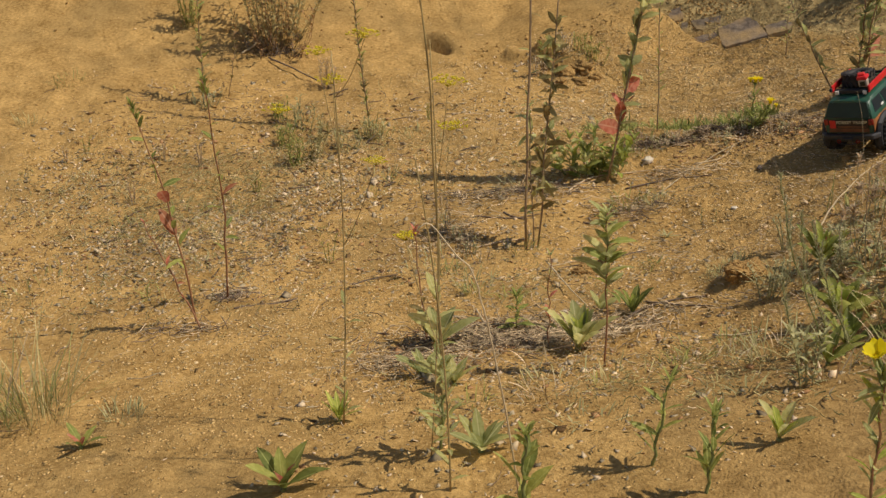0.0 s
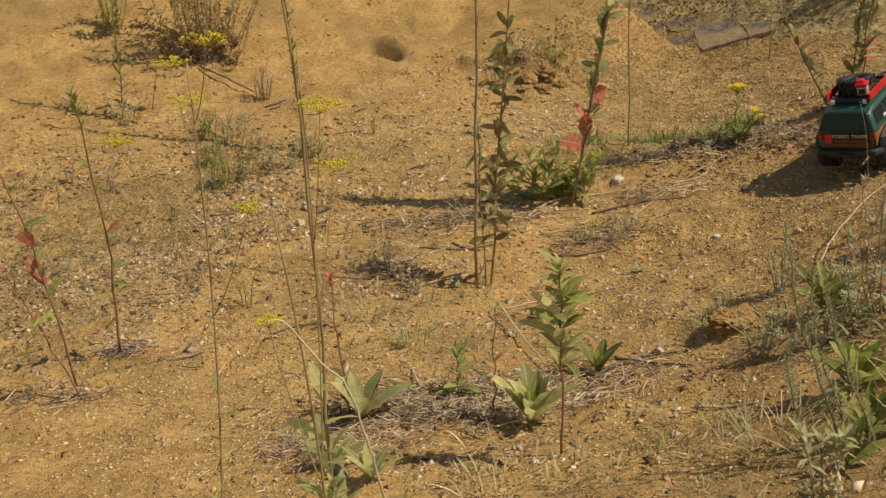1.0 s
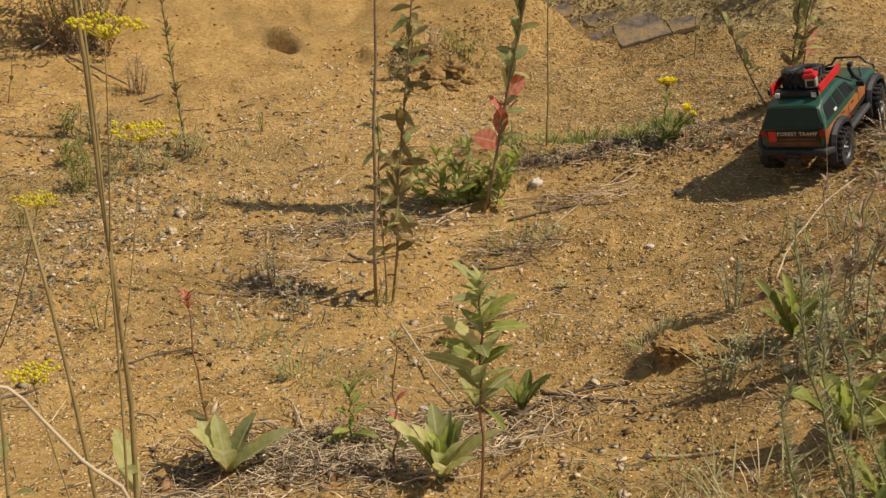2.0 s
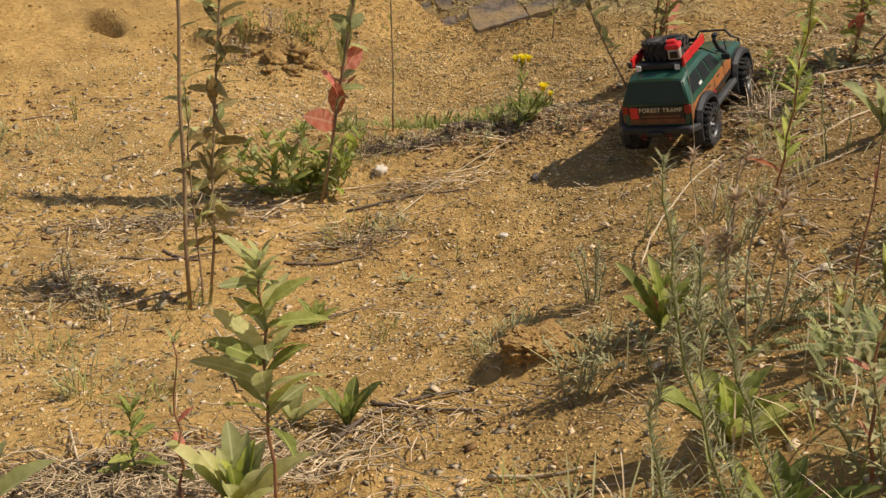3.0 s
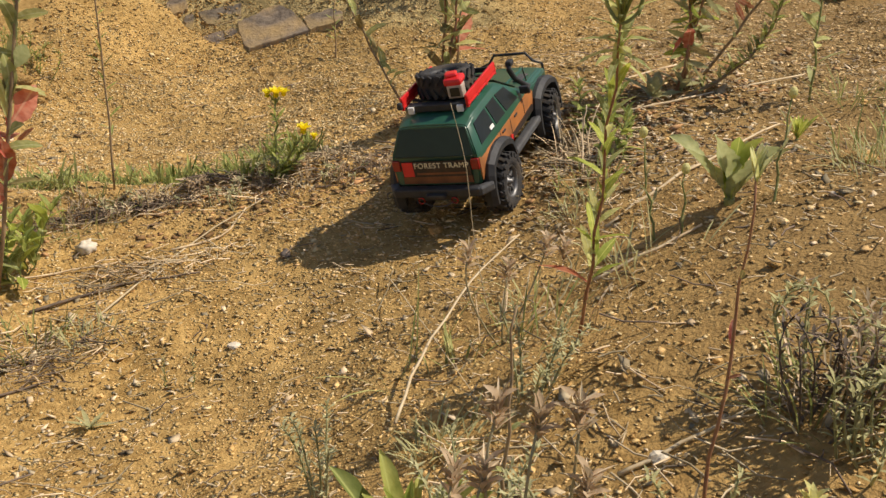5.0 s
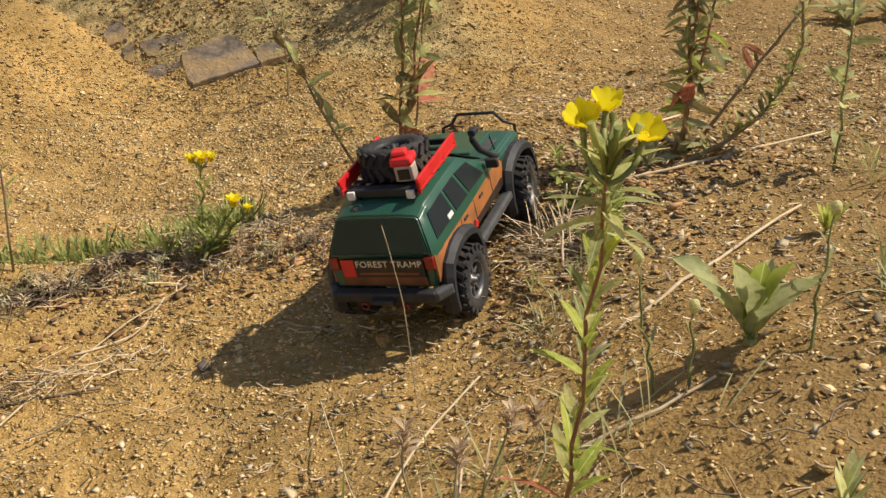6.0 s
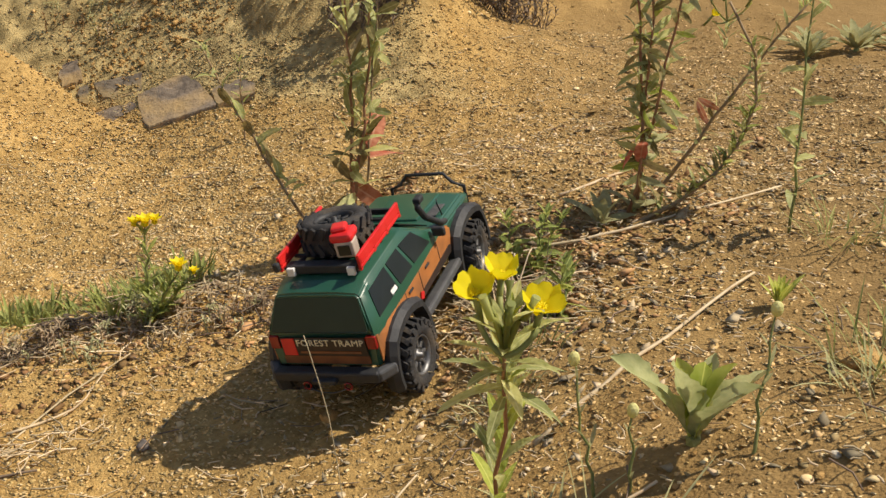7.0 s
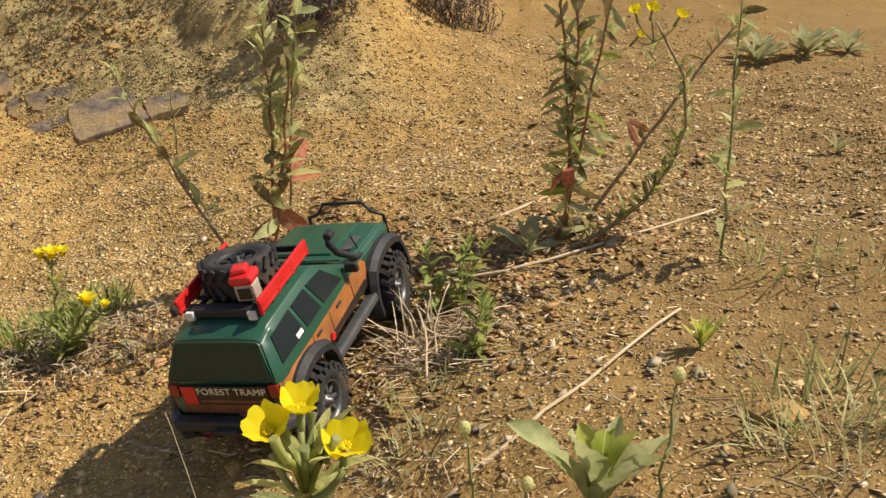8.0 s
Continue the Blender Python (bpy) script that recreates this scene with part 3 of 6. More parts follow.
def vetch(x, y, n, size, label, seed, el=(8, 60), spread=0.03):
    """A low plant of feathery leaves, each with many pairs of leaflets."""
    rnd = random.Random(seed)
    ob = thing("vetch", label, "plant", x, y)
    bm = bmesh.new()
    bmesh.ops.create_icosphere(bm, subdivisions=1, radius=0.008)
    part("crown", bm, STEM_GREEN, ob)
    for k in range(n):
        a, d = rnd.uniform(0, 360), spread * math.sqrt(rnd.random())
        p = Vector((d * math.cos(radians(a)), d * math.sin(radians(a)), rnd.uniform(0.0, 0.03)))
        m = Matrix.Translation(p) @ pose(0, 0, 0, 0, 0, a + rnd.uniform(-30, 30)) @ pose(0, 0, 0, 0, -rnd.uniform(*el), 0) @ pose(0, 0, 0, rnd.uniform(-40, 40)) @ Matrix.Scale(size * rnd.uniform(0.7, 1.2), 4)
        part("leaf", pinnate_mesh(), LEAF_VETCH, ob, at=m)
    return ob

# ---- the model car ----


def lathe(bm, profile, n, axis_y=True):
    """A body of revolution about the y axis from (radius, y) pairs."""
    rings = []
    for r, y in profile:
        rings.append([bm.verts.new((r * math.cos(2 * math.pi * k / n), y, r * math.sin(2 * math.pi * k / n))) for k in range(n)])
    for a, b in zip(rings, rings[1:]):
        for k in range(n):
            bm.faces.new((a[k], b[k], b[(k + 1) % n], a[(k + 1) % n])).smooth = True
    return bm


def block(bm, m, sx, sy, sz, bevel=0.0):
    """A bevelled box centred on m."""
    made = bmesh.ops.create_cube(bm, size=1.0, matrix=m @ Matrix.Diagonal((sx, sy, sz, 1)))
    if bevel:
        edges = list({e for v in made["verts"] for e in v.link_edges})
        bmesh.ops.bevel(bm, geom=edges, offset=bevel, segments=2, affect="EDGES", profile=0.5)
    return bm


R_TYRE, W_TYRE = 0.057, 0.046


def wheel_parts(parent, name, at, label="", rim_mat=None, spare=False):
    """A chunky off-road wheel: tyre, tread lugs, rim, spokes, hub. Outer face towards -y."""
    bm = bmesh.new()
    h = W_TYRE / 2
    lathe(bm, [(0.031, -h * 0.8), (0.036, -h * 0.98), (0.046, -h * 1.0), (0.0515, -h * 0.86), (0.0535, -h * 0.5), (0.0535, h * 0.5), (0.0515, h * 0.86), (0.046, h), (0.036, h * 0.98), (0.031, h * 0.8), (0.030, 0), (0.031, -h * 0.8)], 40)
    tyre = part("tyre", bm, RUBBER, parent, label, at)
    bm = bmesh.new()
    for k in range(20):
        a = 2 * math.pi * k / 20
        for side in (-1, 1):
            aa = a + (0.08 if side > 0 else -0.08)
            turn = Matrix.Rotation(-aa, 4, "Y")
            block(bm, turn @ Matrix.Translation((0.0545, side * h * 0.55, 0)) @ pose(0, 0, 0, 28 * side, 0, 0), 0.0052, h * 0.82, 0.0085, 0.001)
            if spare and side < 0:
                continue
            block(bm, turn @ Matrix.Translation((0.0508, side * h * 0.99, 0)) @ pose(0, 0, 0, 0, 0, 0), 0.0090, 0.0030, 0.0075, 0.0008)
    part("tread", bm, RUBBER, tyre)
    bm = bmesh.new()
    lathe(bm, [(0.0315, -h * 0.86), (0.029, -h * 0.88), (0.027, -h * 0.6), (0.026, h * 0.6), (0.031, h * 0.8)], 36)
    lathe(bm, [(0.0265, -h * 0.42), (0.018, -h * 0.34), (0.010, -h * 0.50), (0.0, -h * 0.52)], 36)
    rim = part("rim", bm, rim_mat or RIM_METAL, tyre)
    bm = bmesh.new()
    block(bm, Matrix.Translation((0.019, -h * 0.52, 0)), 0.015, 0.006, 0.006, 0.0015)
    spoke = part("spoke", bm, rim_mat or RIM_METAL, tyre)
    for k in range(1, 8):
        part("spoke", spoke.data, rim_mat or RIM_METAL, tyre, at=Matrix.Rotation(2 * math.pi * k / 8, 4, "Y"))
    bm = bmesh.new()
    lathe(bm, [(0.0, -h * 0.92), (0.0045, -h * 0.90), (0.005, -h * 0.62), (0.0095, -h * 0.58), (0.0095, -h * 0.3)], 16)
    part("hub", bm, rim_mat or RIM_METAL, tyre)
    bm = bmesh.new()
    block(bm, Matrix.Translation((0.0125, -h * 0.5, 0)), 0.003, 0.004, 0.003)
    nut = part("wheel_nut", bm, rim_mat or RIM_METAL, tyre)
    for k in range(1, 6):
        part("wheel_nut", nut.data, rim_mat or RIM_METAL, tyre, at=Matrix.Rotation(2 * math.pi * k / 6, 4, "Y"))
    return tyre


BELT = 0.150
TOPS = [(-0.078, -0.056, 0.203, 0.069), (-0.030, -0.025, 0.212, 0.071), (0.150, 0.118, 0.213, 0.071), (0.225, 0.205, 0.160, 0.083), (0.345, 0.345, 0.149, 0.079), (0.372, 0.368, 0.138, 0.075)]
SIDES = [(-0.078, 0.093, 0.086), (-0.068, 0.094, 0.090), (-0.044, 0.128, 0.091), (0.044, 0.128, 0.091), (0.068, 0.094, 0.091), (0.228, 0.094, 0.091), (0.252, 0.126, 0.090), (0.340, 0.126, 0.087), (0.362, 0.100, 0.083), (0.372, 0.100, 0.080)]


def lerp_rows(rows, x):
    for a, b in zip(rows, rows[1:]):
        if x <= b[0]:
            t = max(0.0, (x - a[0]) / (b[0] - a[0]))
            return [p + (q - p) * t for p, q in zip(a, b)]
    return list(rows[-1])


def shell_point(x, u, side, out=0.0):
    """A point of the body's side over the belt: u runs from the belt (0) to the roof edge (1)."""
    _, xt, zt, wt = lerp_rows(TOPS, x)
    wb = lerp_rows(SIDES, x)[2]
    belt = BELT if x < 0.225 else BELT - 0.012 * (x - 0.225) / 0.147
    return Vector((x + (xt - x) * u, side * (wb + (wt - wb) * u + out), belt + (zt - belt) * u + out * 0.25))


def build_shell(car):
    """The body shell, lofted from cross-sections along its length."""
    xs = sorted({r[0] for r in TOPS} | {r[0] for r in SIDES} | {0.0, 0.03, 0.1, 0.19, 0.29})
    bm = bmesh.new()
    rows = []
    for x in xs:
        _, zb, wb = lerp_rows(SIDES, x)
        half = [Vector((x, wb * 0.97, zb)), Vector((x, wb, (zb + BELT) / 2)), shell_point(x, 0, 1), shell_point(x, 0.5, 1), shell_point(x, 0.93, 1)]
        top = shell_point(x, 1, 1)
        half += [Vector((top.x, top.y * 0.93, top.z + 0.0005)), Vector((top.x, top.y * 0.5, top.z + 0.003))]
        ring = half + [Vector((p.x, -p.y, p.z)) for p in half[::-1]]
        rows.append([bm.verts.new(p) for p in ring])
    n = len(rows[0])
    for a, b in zip(rows, rows[1:]):
        for j in range(n):
            bm.faces.new((a[j], b[j], b[(j + 1) % n], a[(j + 1) % n]))
    bm.faces.new(rows[0])
    bm.faces.new(rows[-1][::-1])
    bmesh.ops.recalc_face_normals(bm, faces=bm.faces)
    sharp = [e for e in bm.edges if len(e.link_faces) == 2 and e.calc_face_angle() > radians(22)]
    bmesh.ops.bevel(bm, geom=sharp, offset=0.003, segments=2, affect="EDGES", clamp_overlap=True)
    for f in bm.faces:
        f.smooth = True
    ob = part("body", bm, GREEN_PAINT, car, "dark green painted shell")
    ob.data.set_sharp_from_angle(angle=radians(35))
    return ob


def plate(pts, thick, normal):
    """A thin plate over the outline pts, its back sunk by thick."""
    bm = bmesh.new()
    n = Vector(normal).normalized() * thick
    front = [bm.verts.new(p) for p in pts]
    back = [bm.verts.new(Vector(p) - n) for p in pts]
    bm.faces.new(front)
    bm.faces.new(back[::-1])
    for k in range(len(pts)):
        j = (k + 1) % len(pts)
        bm.faces.new((front[k], back[k], back[j], front[j]))
    bmesh.ops.recalc_face_normals(bm, faces=bm.faces)
    return bm


def arch(cx, side):
    """A flared wheel arch: a bent band round the upper half of a wheel."""
    bm = bmesh.new()
    rows = []
    for k in range(15):
        a = radians(-14 + 208 * k / 14)
        ca_, sa_ = math.cos(a), math.sin(a)
        # squared-off arch
        f = 1.0 / max(abs(ca_), abs(sa_), 0.01)
        s = 0.072 * (0.72 + 0.28 * min(f, 1.35))
        x, z = cx + ca_ * s, 0.062 + sa_ * s * 0.98
        rows.append([bm.verts.new(p) for p in ((x, side * 0.084, z + sa_ * 0.010), (x + ca_ * 0.006, side * 0.098, z + sa_ * 0.010), (x, side * 0.108, z + sa_ * 0.004), (x - ca_ * 0.007, side * 0.108, z - sa_ * 0.007), (x - ca_ * 0.007, side * 0.084, z - sa_ * 0.006))])
    for a, b in zip(rows, rows[1:]):
        for j in range(5):
            bm.faces.new((a[j], b[j], b[(j + 1) % 5], a[(j + 1) % 5]))
    bm.faces.new(rows[0])
    bm.faces.new(rows[-1][::-1])
    bmesh.ops.recalc_face_normals(bm, faces=bm.faces)
    return bm


def lettering(body, size, mat, parent, at, label, name="lettering"):
    cu = bpy.data.curves.new("lettering", "FONT")
    cu.body, cu.size, cu.extrude, cu.align_x, cu.align_y = body, size, 0.0006, "CENTER", "CENTER"
    cu.space_character = 1.08
    tmp = new("lettering_curve", cu)
    dg = bpy.context.evaluated_depsgraph_get()
    me = bpy.data.meshes.new_from_object(tmp.evaluated_get(dg))
    bpy.data.objects.remove(tmp)
    me.materials.clear()
    return part(name, me, mat, parent, label, at)


def build_car(at):
    car = new("model_car")
    car.empty_display_size = 0.05
    car.matrix_basis = at
    tagged(car, "green and orange off-road model car with loaded red roof rack", "model car")
    body = build_shell(car)
    # chassis and axles
    bm = bmesh.new()
    for y in (-0.03, 0.03):
        block(bm, pose(0.148, y, 0.083), 0.43, 0.012, 0.022, 0.002)
    block(bm, pose(0.14, 0, 0.082), 0.10, 0.07, 0.03, 0.006)
    part("chassis", bm, BLACK_PLASTIC, car)
    for x in (0.0, 0.298):
        bm = bmesh.new()
        tube(bm, [(x, -0.08, R_TYRE), (x, 0.08, R_TYRE)], 0.008, 0.008, 10)
        bmesh.ops.create_icosphere(bm, subdivisions=2, radius=0.019, matrix=pose(x, 0.015, R_TYRE))
        part("axle", bm, GREY_PLASTIC, car)
        for y in (-0.055, 0.055):
            part("shock", tube(bmesh.new(), [(x, y, R_TYRE + 0.004), (x + 0.012, y * 0.8, 0.125)], 0.0055, 0.0055, 8), STEEL, car)
        bm = bmesh.new()
        block(bm, pose(x, 0, 0.133), 0.12, 0.15, 0.004)
        part("arch_liner", bm, BLACK_PLASTIC, car)
    for x in (0.0, 0.298):
        for side in (-1, 1):
            at_w = pose(x, side * 0.0925, R_TYRE, 0, 17 + 40 * x, 0) if side < 0 else pose(x, side * 0.0925, R_TYRE, 0, 7, 180)
            if x > 0.1:
                at_w = pose(x, side * 0.0925, R_TYRE, 0, 0, 8) @ (pose(0, 0, 0, 0, 13, 0) if side < 0 else pose(0, 0, 0, 0, 21, 180))
            wheel_parts(car, "wheel", at_w, "chunky dusty black tyre with grey rim")
            part("wheel_arch", arch(x, side), BLACK_PLASTIC, car, "black flared wheel arch")
    # sides
    for side in (-1, 1):
        bm = bmesh.new()
        block(bm, pose(0.148, side * 0.097, 0.083, 8 * side), 0.165, 0.020, 0.014, 0.004)
        part("rocker", bm, GREY_PLASTIC, car, "grey step below the doors")
        bm = bmesh.new()
        lower = [(-0.074, 0.100), (-0.060, 0.112), (-0.044, 0.1315), (0.044, 0.1315), (0.072, 0.1035), (0.226, 0.1035), (0.236, 0.113)]
        upper = [(0.245, 0.138), (0.232, 0.150), (0.215, 0.148), (0.200, 0.1485), (0.10, 0.1445), (0.0, 0.1435), (-0.074, 0.1455)]
        outline = [Vector((x, side * (lerp_rows(SIDES, x)[2] + 0.0016), z)) for x, z in lower + upper]
        bm.free()
        part("side_panel", plate(outline, 0.002, (0, side, 0)), ORANGE_PAINT, body, "weathered orange flank")
        stripe = [Vector((x, side * (lerp_rows(SIDES, x)[2] + 0.0026), z)) for x, z in ((0.078, 0.1015), (0.226, 0.1035), (0.236, 0.1120), (0.225, 0.1175), (0.10, 0.1125))]
        part("lower_stripe", plate(stripe, 0.0016, (0, side, 0)), BLACK_STRIPE, body, "black stripe")
        for x0, x1 in ((-0.050, 0.030), (0.040, 0.092), (0.102, 0.172)):
            ins = 0.006
            top1 = x1 - (0.014 if x1 > 0.16 else 0)
            quad = [shell_point(x0, 0.16, side, 0.0012), shell_point(x1, 0.16, side, 0.0012), shell_point(top1, 0.80, side, 0.0012), shell_point(x0 + (0.006 if x0 < 0 else 0), 0.80, side, 0.0012)]
            part("side_window", plate(quad, 0.002, (0, side, 0.3)), DARK_GLASS, body, "smoked side window")
        q = [shell_point(x, u, side, 0.0020) for x, u in ((0.006, 0.19), (0.026, 0.19), (0.026, 0.30), (0.006, 0.30))]
        part("sticker", plate(q, 0.0006, (0, side, 0.3)), WHITE_PAINT, body, "small white sticker")
        for x in (0.055, 0.128):
            bm = block(bmesh.new(), pose(x, side * 0.0935, 0.1375), 0.016, 0.003, 0.004, 0.001)
            part("door_handle", bm, BLACK_PLASTIC, body)
        bm = bmesh.new()
        block(bm, pose(0.086, side * 0.0945, 0.109, 0, 25, 0), 0.012, 0.002, 0.012, 0.0008)
        part("red_badge", bm, RED_PAINT, body, "small red badge")
        for x in (0.036, 0.097, 0.180):
            pts = [Vector((x, side * (lerp_rows(SIDES, x)[2] + 0.0019), z)) for z in (0.106, 0.146)]
            part("door_gap", tube(bmesh.new(), pts, 0.0006, 0.0006, 4), BLACK_PLASTIC, body)
        bm = block(bmesh.new(), pose(0.186, side * 0.100, 0.166), 0.010, 0.022, 0.016, 0.003)
        part("mirror", bm, BLACK_PLASTIC, car, "black wing mirror")
        # tail and head lamps
        bm = block(bmesh.new(), pose(-0.0765, side * 0.080, 0.135), 0.008, 0.016, 0.022, 0.002)
        part("tail_light", bm, RED_LENS, car, "red tail light")
        bm = block(bmesh.new(), pose(0.371, side * 0.058, 0.124), 0.010, 0.030, 0.016, 0.003)
        part("headlight", bm, WHITE_PAINT, car, "pale headlight")
    # rear
    def rear(y, z, out=0.0):
        t = (z - BELT) / (0.203 - BELT)
        x = -0.078 + 0.022 * max(0.0, t)
        return Vector((x - out - 0.0005, y, z))
    part("rear_window", plate([rear(-0.0800, 0.1535, 0.0012), rear(0.0800, 0.1535, 0.0012), rear(0.0665, 0.2005, 0.0012), rear(-0.0665, 0.2005, 0.0012)], 0.002, (-1, 0, 0.4)), REAR_GLASS, body, "smoked rear window")
    part("tailgate_sill", tube(bmesh.new(), [rear(-0.078, 0.1525, 0.001), rear(0.078, 0.1525, 0.001)], 0.0012, 0.0012, 5), REAR_GLASS, body)
    part("tailgate_panel", plate([rear(-0.070, 0.112, 0.001), rear(0.070, 0.112, 0.001), rear(0.070, 0.1435, 0.001), rear(-0.070, 0.1435, 0.001)], 0.002, (-1, 0, 0)), BLACK_STRIPE, body, "dark panel with the lettering")
    part("tailgate_strip", plate([rear(-0.071, 0.098, 0.001), rear(0.071, 0.098, 0.001), rear(0.071, 0.1115, 0.001), rear(-0.071, 0.1115, 0.001)], 0.002, (-1, 0, 0)), BROWN_PAINT, body, "brown strip")
    part("tailgate_mark", plate([rear(0.046, 0.113, 0.002), rear(0.068, 0.113, 0.002), rear(0.068, 0.1425, 0.002), rear(0.046, 0.1425, 0.002)], 0.002, (-1, 0, 0)), RED_PAINT, body, "red square mark")
    part("small_print", plate([rear(-0.060, 0.1165, 0.002), rear(0.040, 0.1165, 0.002), rear(0.040, 0.1205, 0.002), rear(-0.060, 0.1205, 0.002)], 0.001, (-1, 0, 0)), BROWN_PAINT, body, "line of small brown print")
    lettering("FOREST TRAMP", 0.0152, LETTER, body, pose(-0.0802, -0.012, 0.1345, 90, 0, -90), "cream lettering reading FOREST TRAMP")
    # bumpers
    bm = bmesh.new()
    block(bm, pose(-0.090, 0, 0.086), 0.020, 0.176, 0.018, 0.004)
    block(bm, pose(-0.084, 0, 0.073), 0.014, 0.11, 0.014, 0.003)
    bumper = part("rear_bumper", bm, BLACK_PLASTIC, car, "scuffed black rear bumper")
    for side in (-1, 1):
        part("bumper_end", block(bmesh.new(), pose(-0.080, side * 0.092, 0.086, 0, 0, 35 * side), 0.034, 0.016, 0.018, 0.004), GREY_PLASTIC, bumper)
        bm = bmesh.new()
        tube(bm, [(-0.100, side * 0.034 + 0.006 * math.cos(a), 0.072 + 0.006 * math.sin(a)) for a in (0.5 * k for k in range(13))], 0.0016, 0.0016, 5)
        # the dark lens red puts the shade under the bumper into the shackle's colour
        part("tow_shackle", bm, RED_LENS, bumper, "red tow shackle with shade in its dark colour")
    part("tow_chain", tube(bmesh.new(), bend((-0.101, -0.03, 0.068), (-0.101, 0.03, 0.068), (0, 0, -0.008)), 0.0012, 0.0012, 5), GREY_PLASTIC, bumper)
    part("tow_ball", block(bmesh.new(), pose(-0.103, 0, 0.083), 0.012, 0.040, 0.008, 0.002), BLACK_PLASTIC, bumper)
    bm = bmesh.new()
    block(bm, pose(0.387, 0, 0.092), 0.022, 0.165, 0.020, 0.004)
    fb = part("front_bumper", bm, BLACK_PLASTIC, car, "black front bumper")
    bm = bmesh.new()
    hoop = [(0.386, -0.072, 0.098), (0.391, -0.070, 0.140), (0.391, -0.050, 0.148), (0.391, -0.036, 0.166), (0.391, 0.036, 0.166), (0.391, 0.050, 0.148), (0.391, 0.070, 0.140), (0.386, 0.072, 0.098)]
    tube(bm, hoop, 0.0032, 0.0032, 8)
    part("bull_bar", bm, BLACK_PLASTIC, fb, "black tubular bull bar")
    part("grille", block(bmesh.new(), pose(0.373, 0, 0.124), 0.006, 0.082, 0.022, 0.002), BLACK_PLASTIC, car)
    # bonnet and windscreen
    part("windscreen", plate([Vector((0.207, -0.072, 0.166)), Vector((0.207, 0.072, 0.166)), Vector((0.130, 0.062, 0.2135)), Vector((0.130, -0.062, 0.2135))], 0.002, (0.5, 0, 0.86)), DARK_GLASS, body, "smoked windscreen")
    bm = bmesh.new()
    block(bm, pose(0.285, 0, 0.1565, 0, 5.0, 0), 0.11, 0.090, 0.006, 0.003)
    part("bonnet_bulge", bm, GREEN_PAINT, body)
    bm = bmesh.new()
    block(bm, pose(0.270, -0.062, 0.158, 0, 5, 0), 0.05, 0.018, 0.003, 0.001)
    part("bonnet_stripe", bm, GREY_PLASTIC, body)
    bm = tube(bmesh.new(), [(0.255, -0.083, 0.146), (0.225, -0.088, 0.160), (0.190, -0.081, 0.190), (0.178, -0.078, 0.213), (0.182, -0.078, 0.222)], 0.0055, 0.0055, 8)
    block(bm, pose(0.187, -0.078, 0.224), 0.020, 0.013, 0.011, 0.003)
    part("snorkel", bm, BLACK_PLASTIC, car, "black snorkel beside the windscreen")
    part("aerial", tube(bmesh.new(), [(0.262, -0.078, 0.150), (0.245, -0.080, 0.185), (0.250, -0.079, 0.190)], 0.0014, 0.0014, 5), BLACK_PLASTIC, car)
    # roof rack
    rack = new("roof_rack")
    rack.parent = car
    bm = bmesh.new()
    block(bm, pose(-0.012, 0, 0.2245), 0.018, 0.118, 0.014, 0.002)
    for y in (-0.050, 0, 0.050):
        part("rack_bar", block(bmesh.new(), pose(0.055, y, 0.2215), 0.15, 0.006, 0.006, 0.001), BLACK_PLASTIC, rack)
    for x in (-0.015, 0.02, 0.055, 0.09, 0.125):
        part("rack_slat", block(bmesh.new(), pose(x, 0, 0.2255), 0.007, 0.128, 0.004, 0.001), BLACK_PLASTIC, rack)
    part("rack_tray", bm, BLACK_PLASTIC, rack, "black rack tray")
    for side in (-1, 1):
        bm = bmesh.new()
        block(bm, pose(0.055, side * 0.066, 0.241), 0.160, 0.005, 0.016, 0.001)
        block(bm, pose(0.055, side * 0.066, 0.229), 0.160, 0.005, 0.005, 0.001)
        for x in (-0.022, 0.03, 0.08, 0.132):
            block(bm, pose(x, side * 0.066, 0.234), 0.006, 0.005, 0.020, 0.001)
        part("side_rail", bm, RED_PAINT, rack, "red side rail")
        part("rear_lamp", block(bmesh.new(), pose(-0.0235, side * 0.050, 0.2235), 0.006, 0.0125, 0.013, 0.001), WHITE_PAINT, rack, "square white lamp")
    part("cross_rail", block(bmesh.new(), pose(0.134, 0, 0.234), 0.005, 0.13, 0.010, 0.001), BLACK_PLASTIC, rack)
    part("end_pad", block(bmesh.new(), pose(-0.030, 0.068, 0.236), 0.010, 0.010, 0.014, 0.003), BLACK_PLASTIC, rack)
    wheel_parts(rack, "spare_wheel", pose(0.062, 0.006, 0.245, -90, 9, 10), "black spare tyre lying on the rack", BLACK_PLASTIC, True)
    bm = bmesh.new()
    block(bm, pose(0.004, -0.038, 0.249, 0, 0, 6), 0.024, 0.030, 0.026, 0.003)
    can = part("silver_box", bm, SILVER, rack, "small silver box")
    part("box_face", block(bmesh.new(), pose(-0.0088, -0.0395, 0.249, 0, 0, 6), 0.002, 0.019, 0.017, 0.001), DARK_GLASS, can)
    bm = bmesh.new()
    block(bm, pose(0.009, -0.035, 0.267, 0, 0, 6), 0.036, 0.036, 0.015, 0.006)
    block(bm, pose(0.013, -0.029, 0.276, 0, 6, 20), 0.028, 0.024, 0.009, 0.004)
    part("red_cap", bm, RED_PAINT, can, "red lid")
    return car


CAR_AT = pose(1.372, 3.107, 0.188, -11.5, -12.6, 50.5) @ Matrix.Scale(0.915, 4)
build_car(CAR_AT)

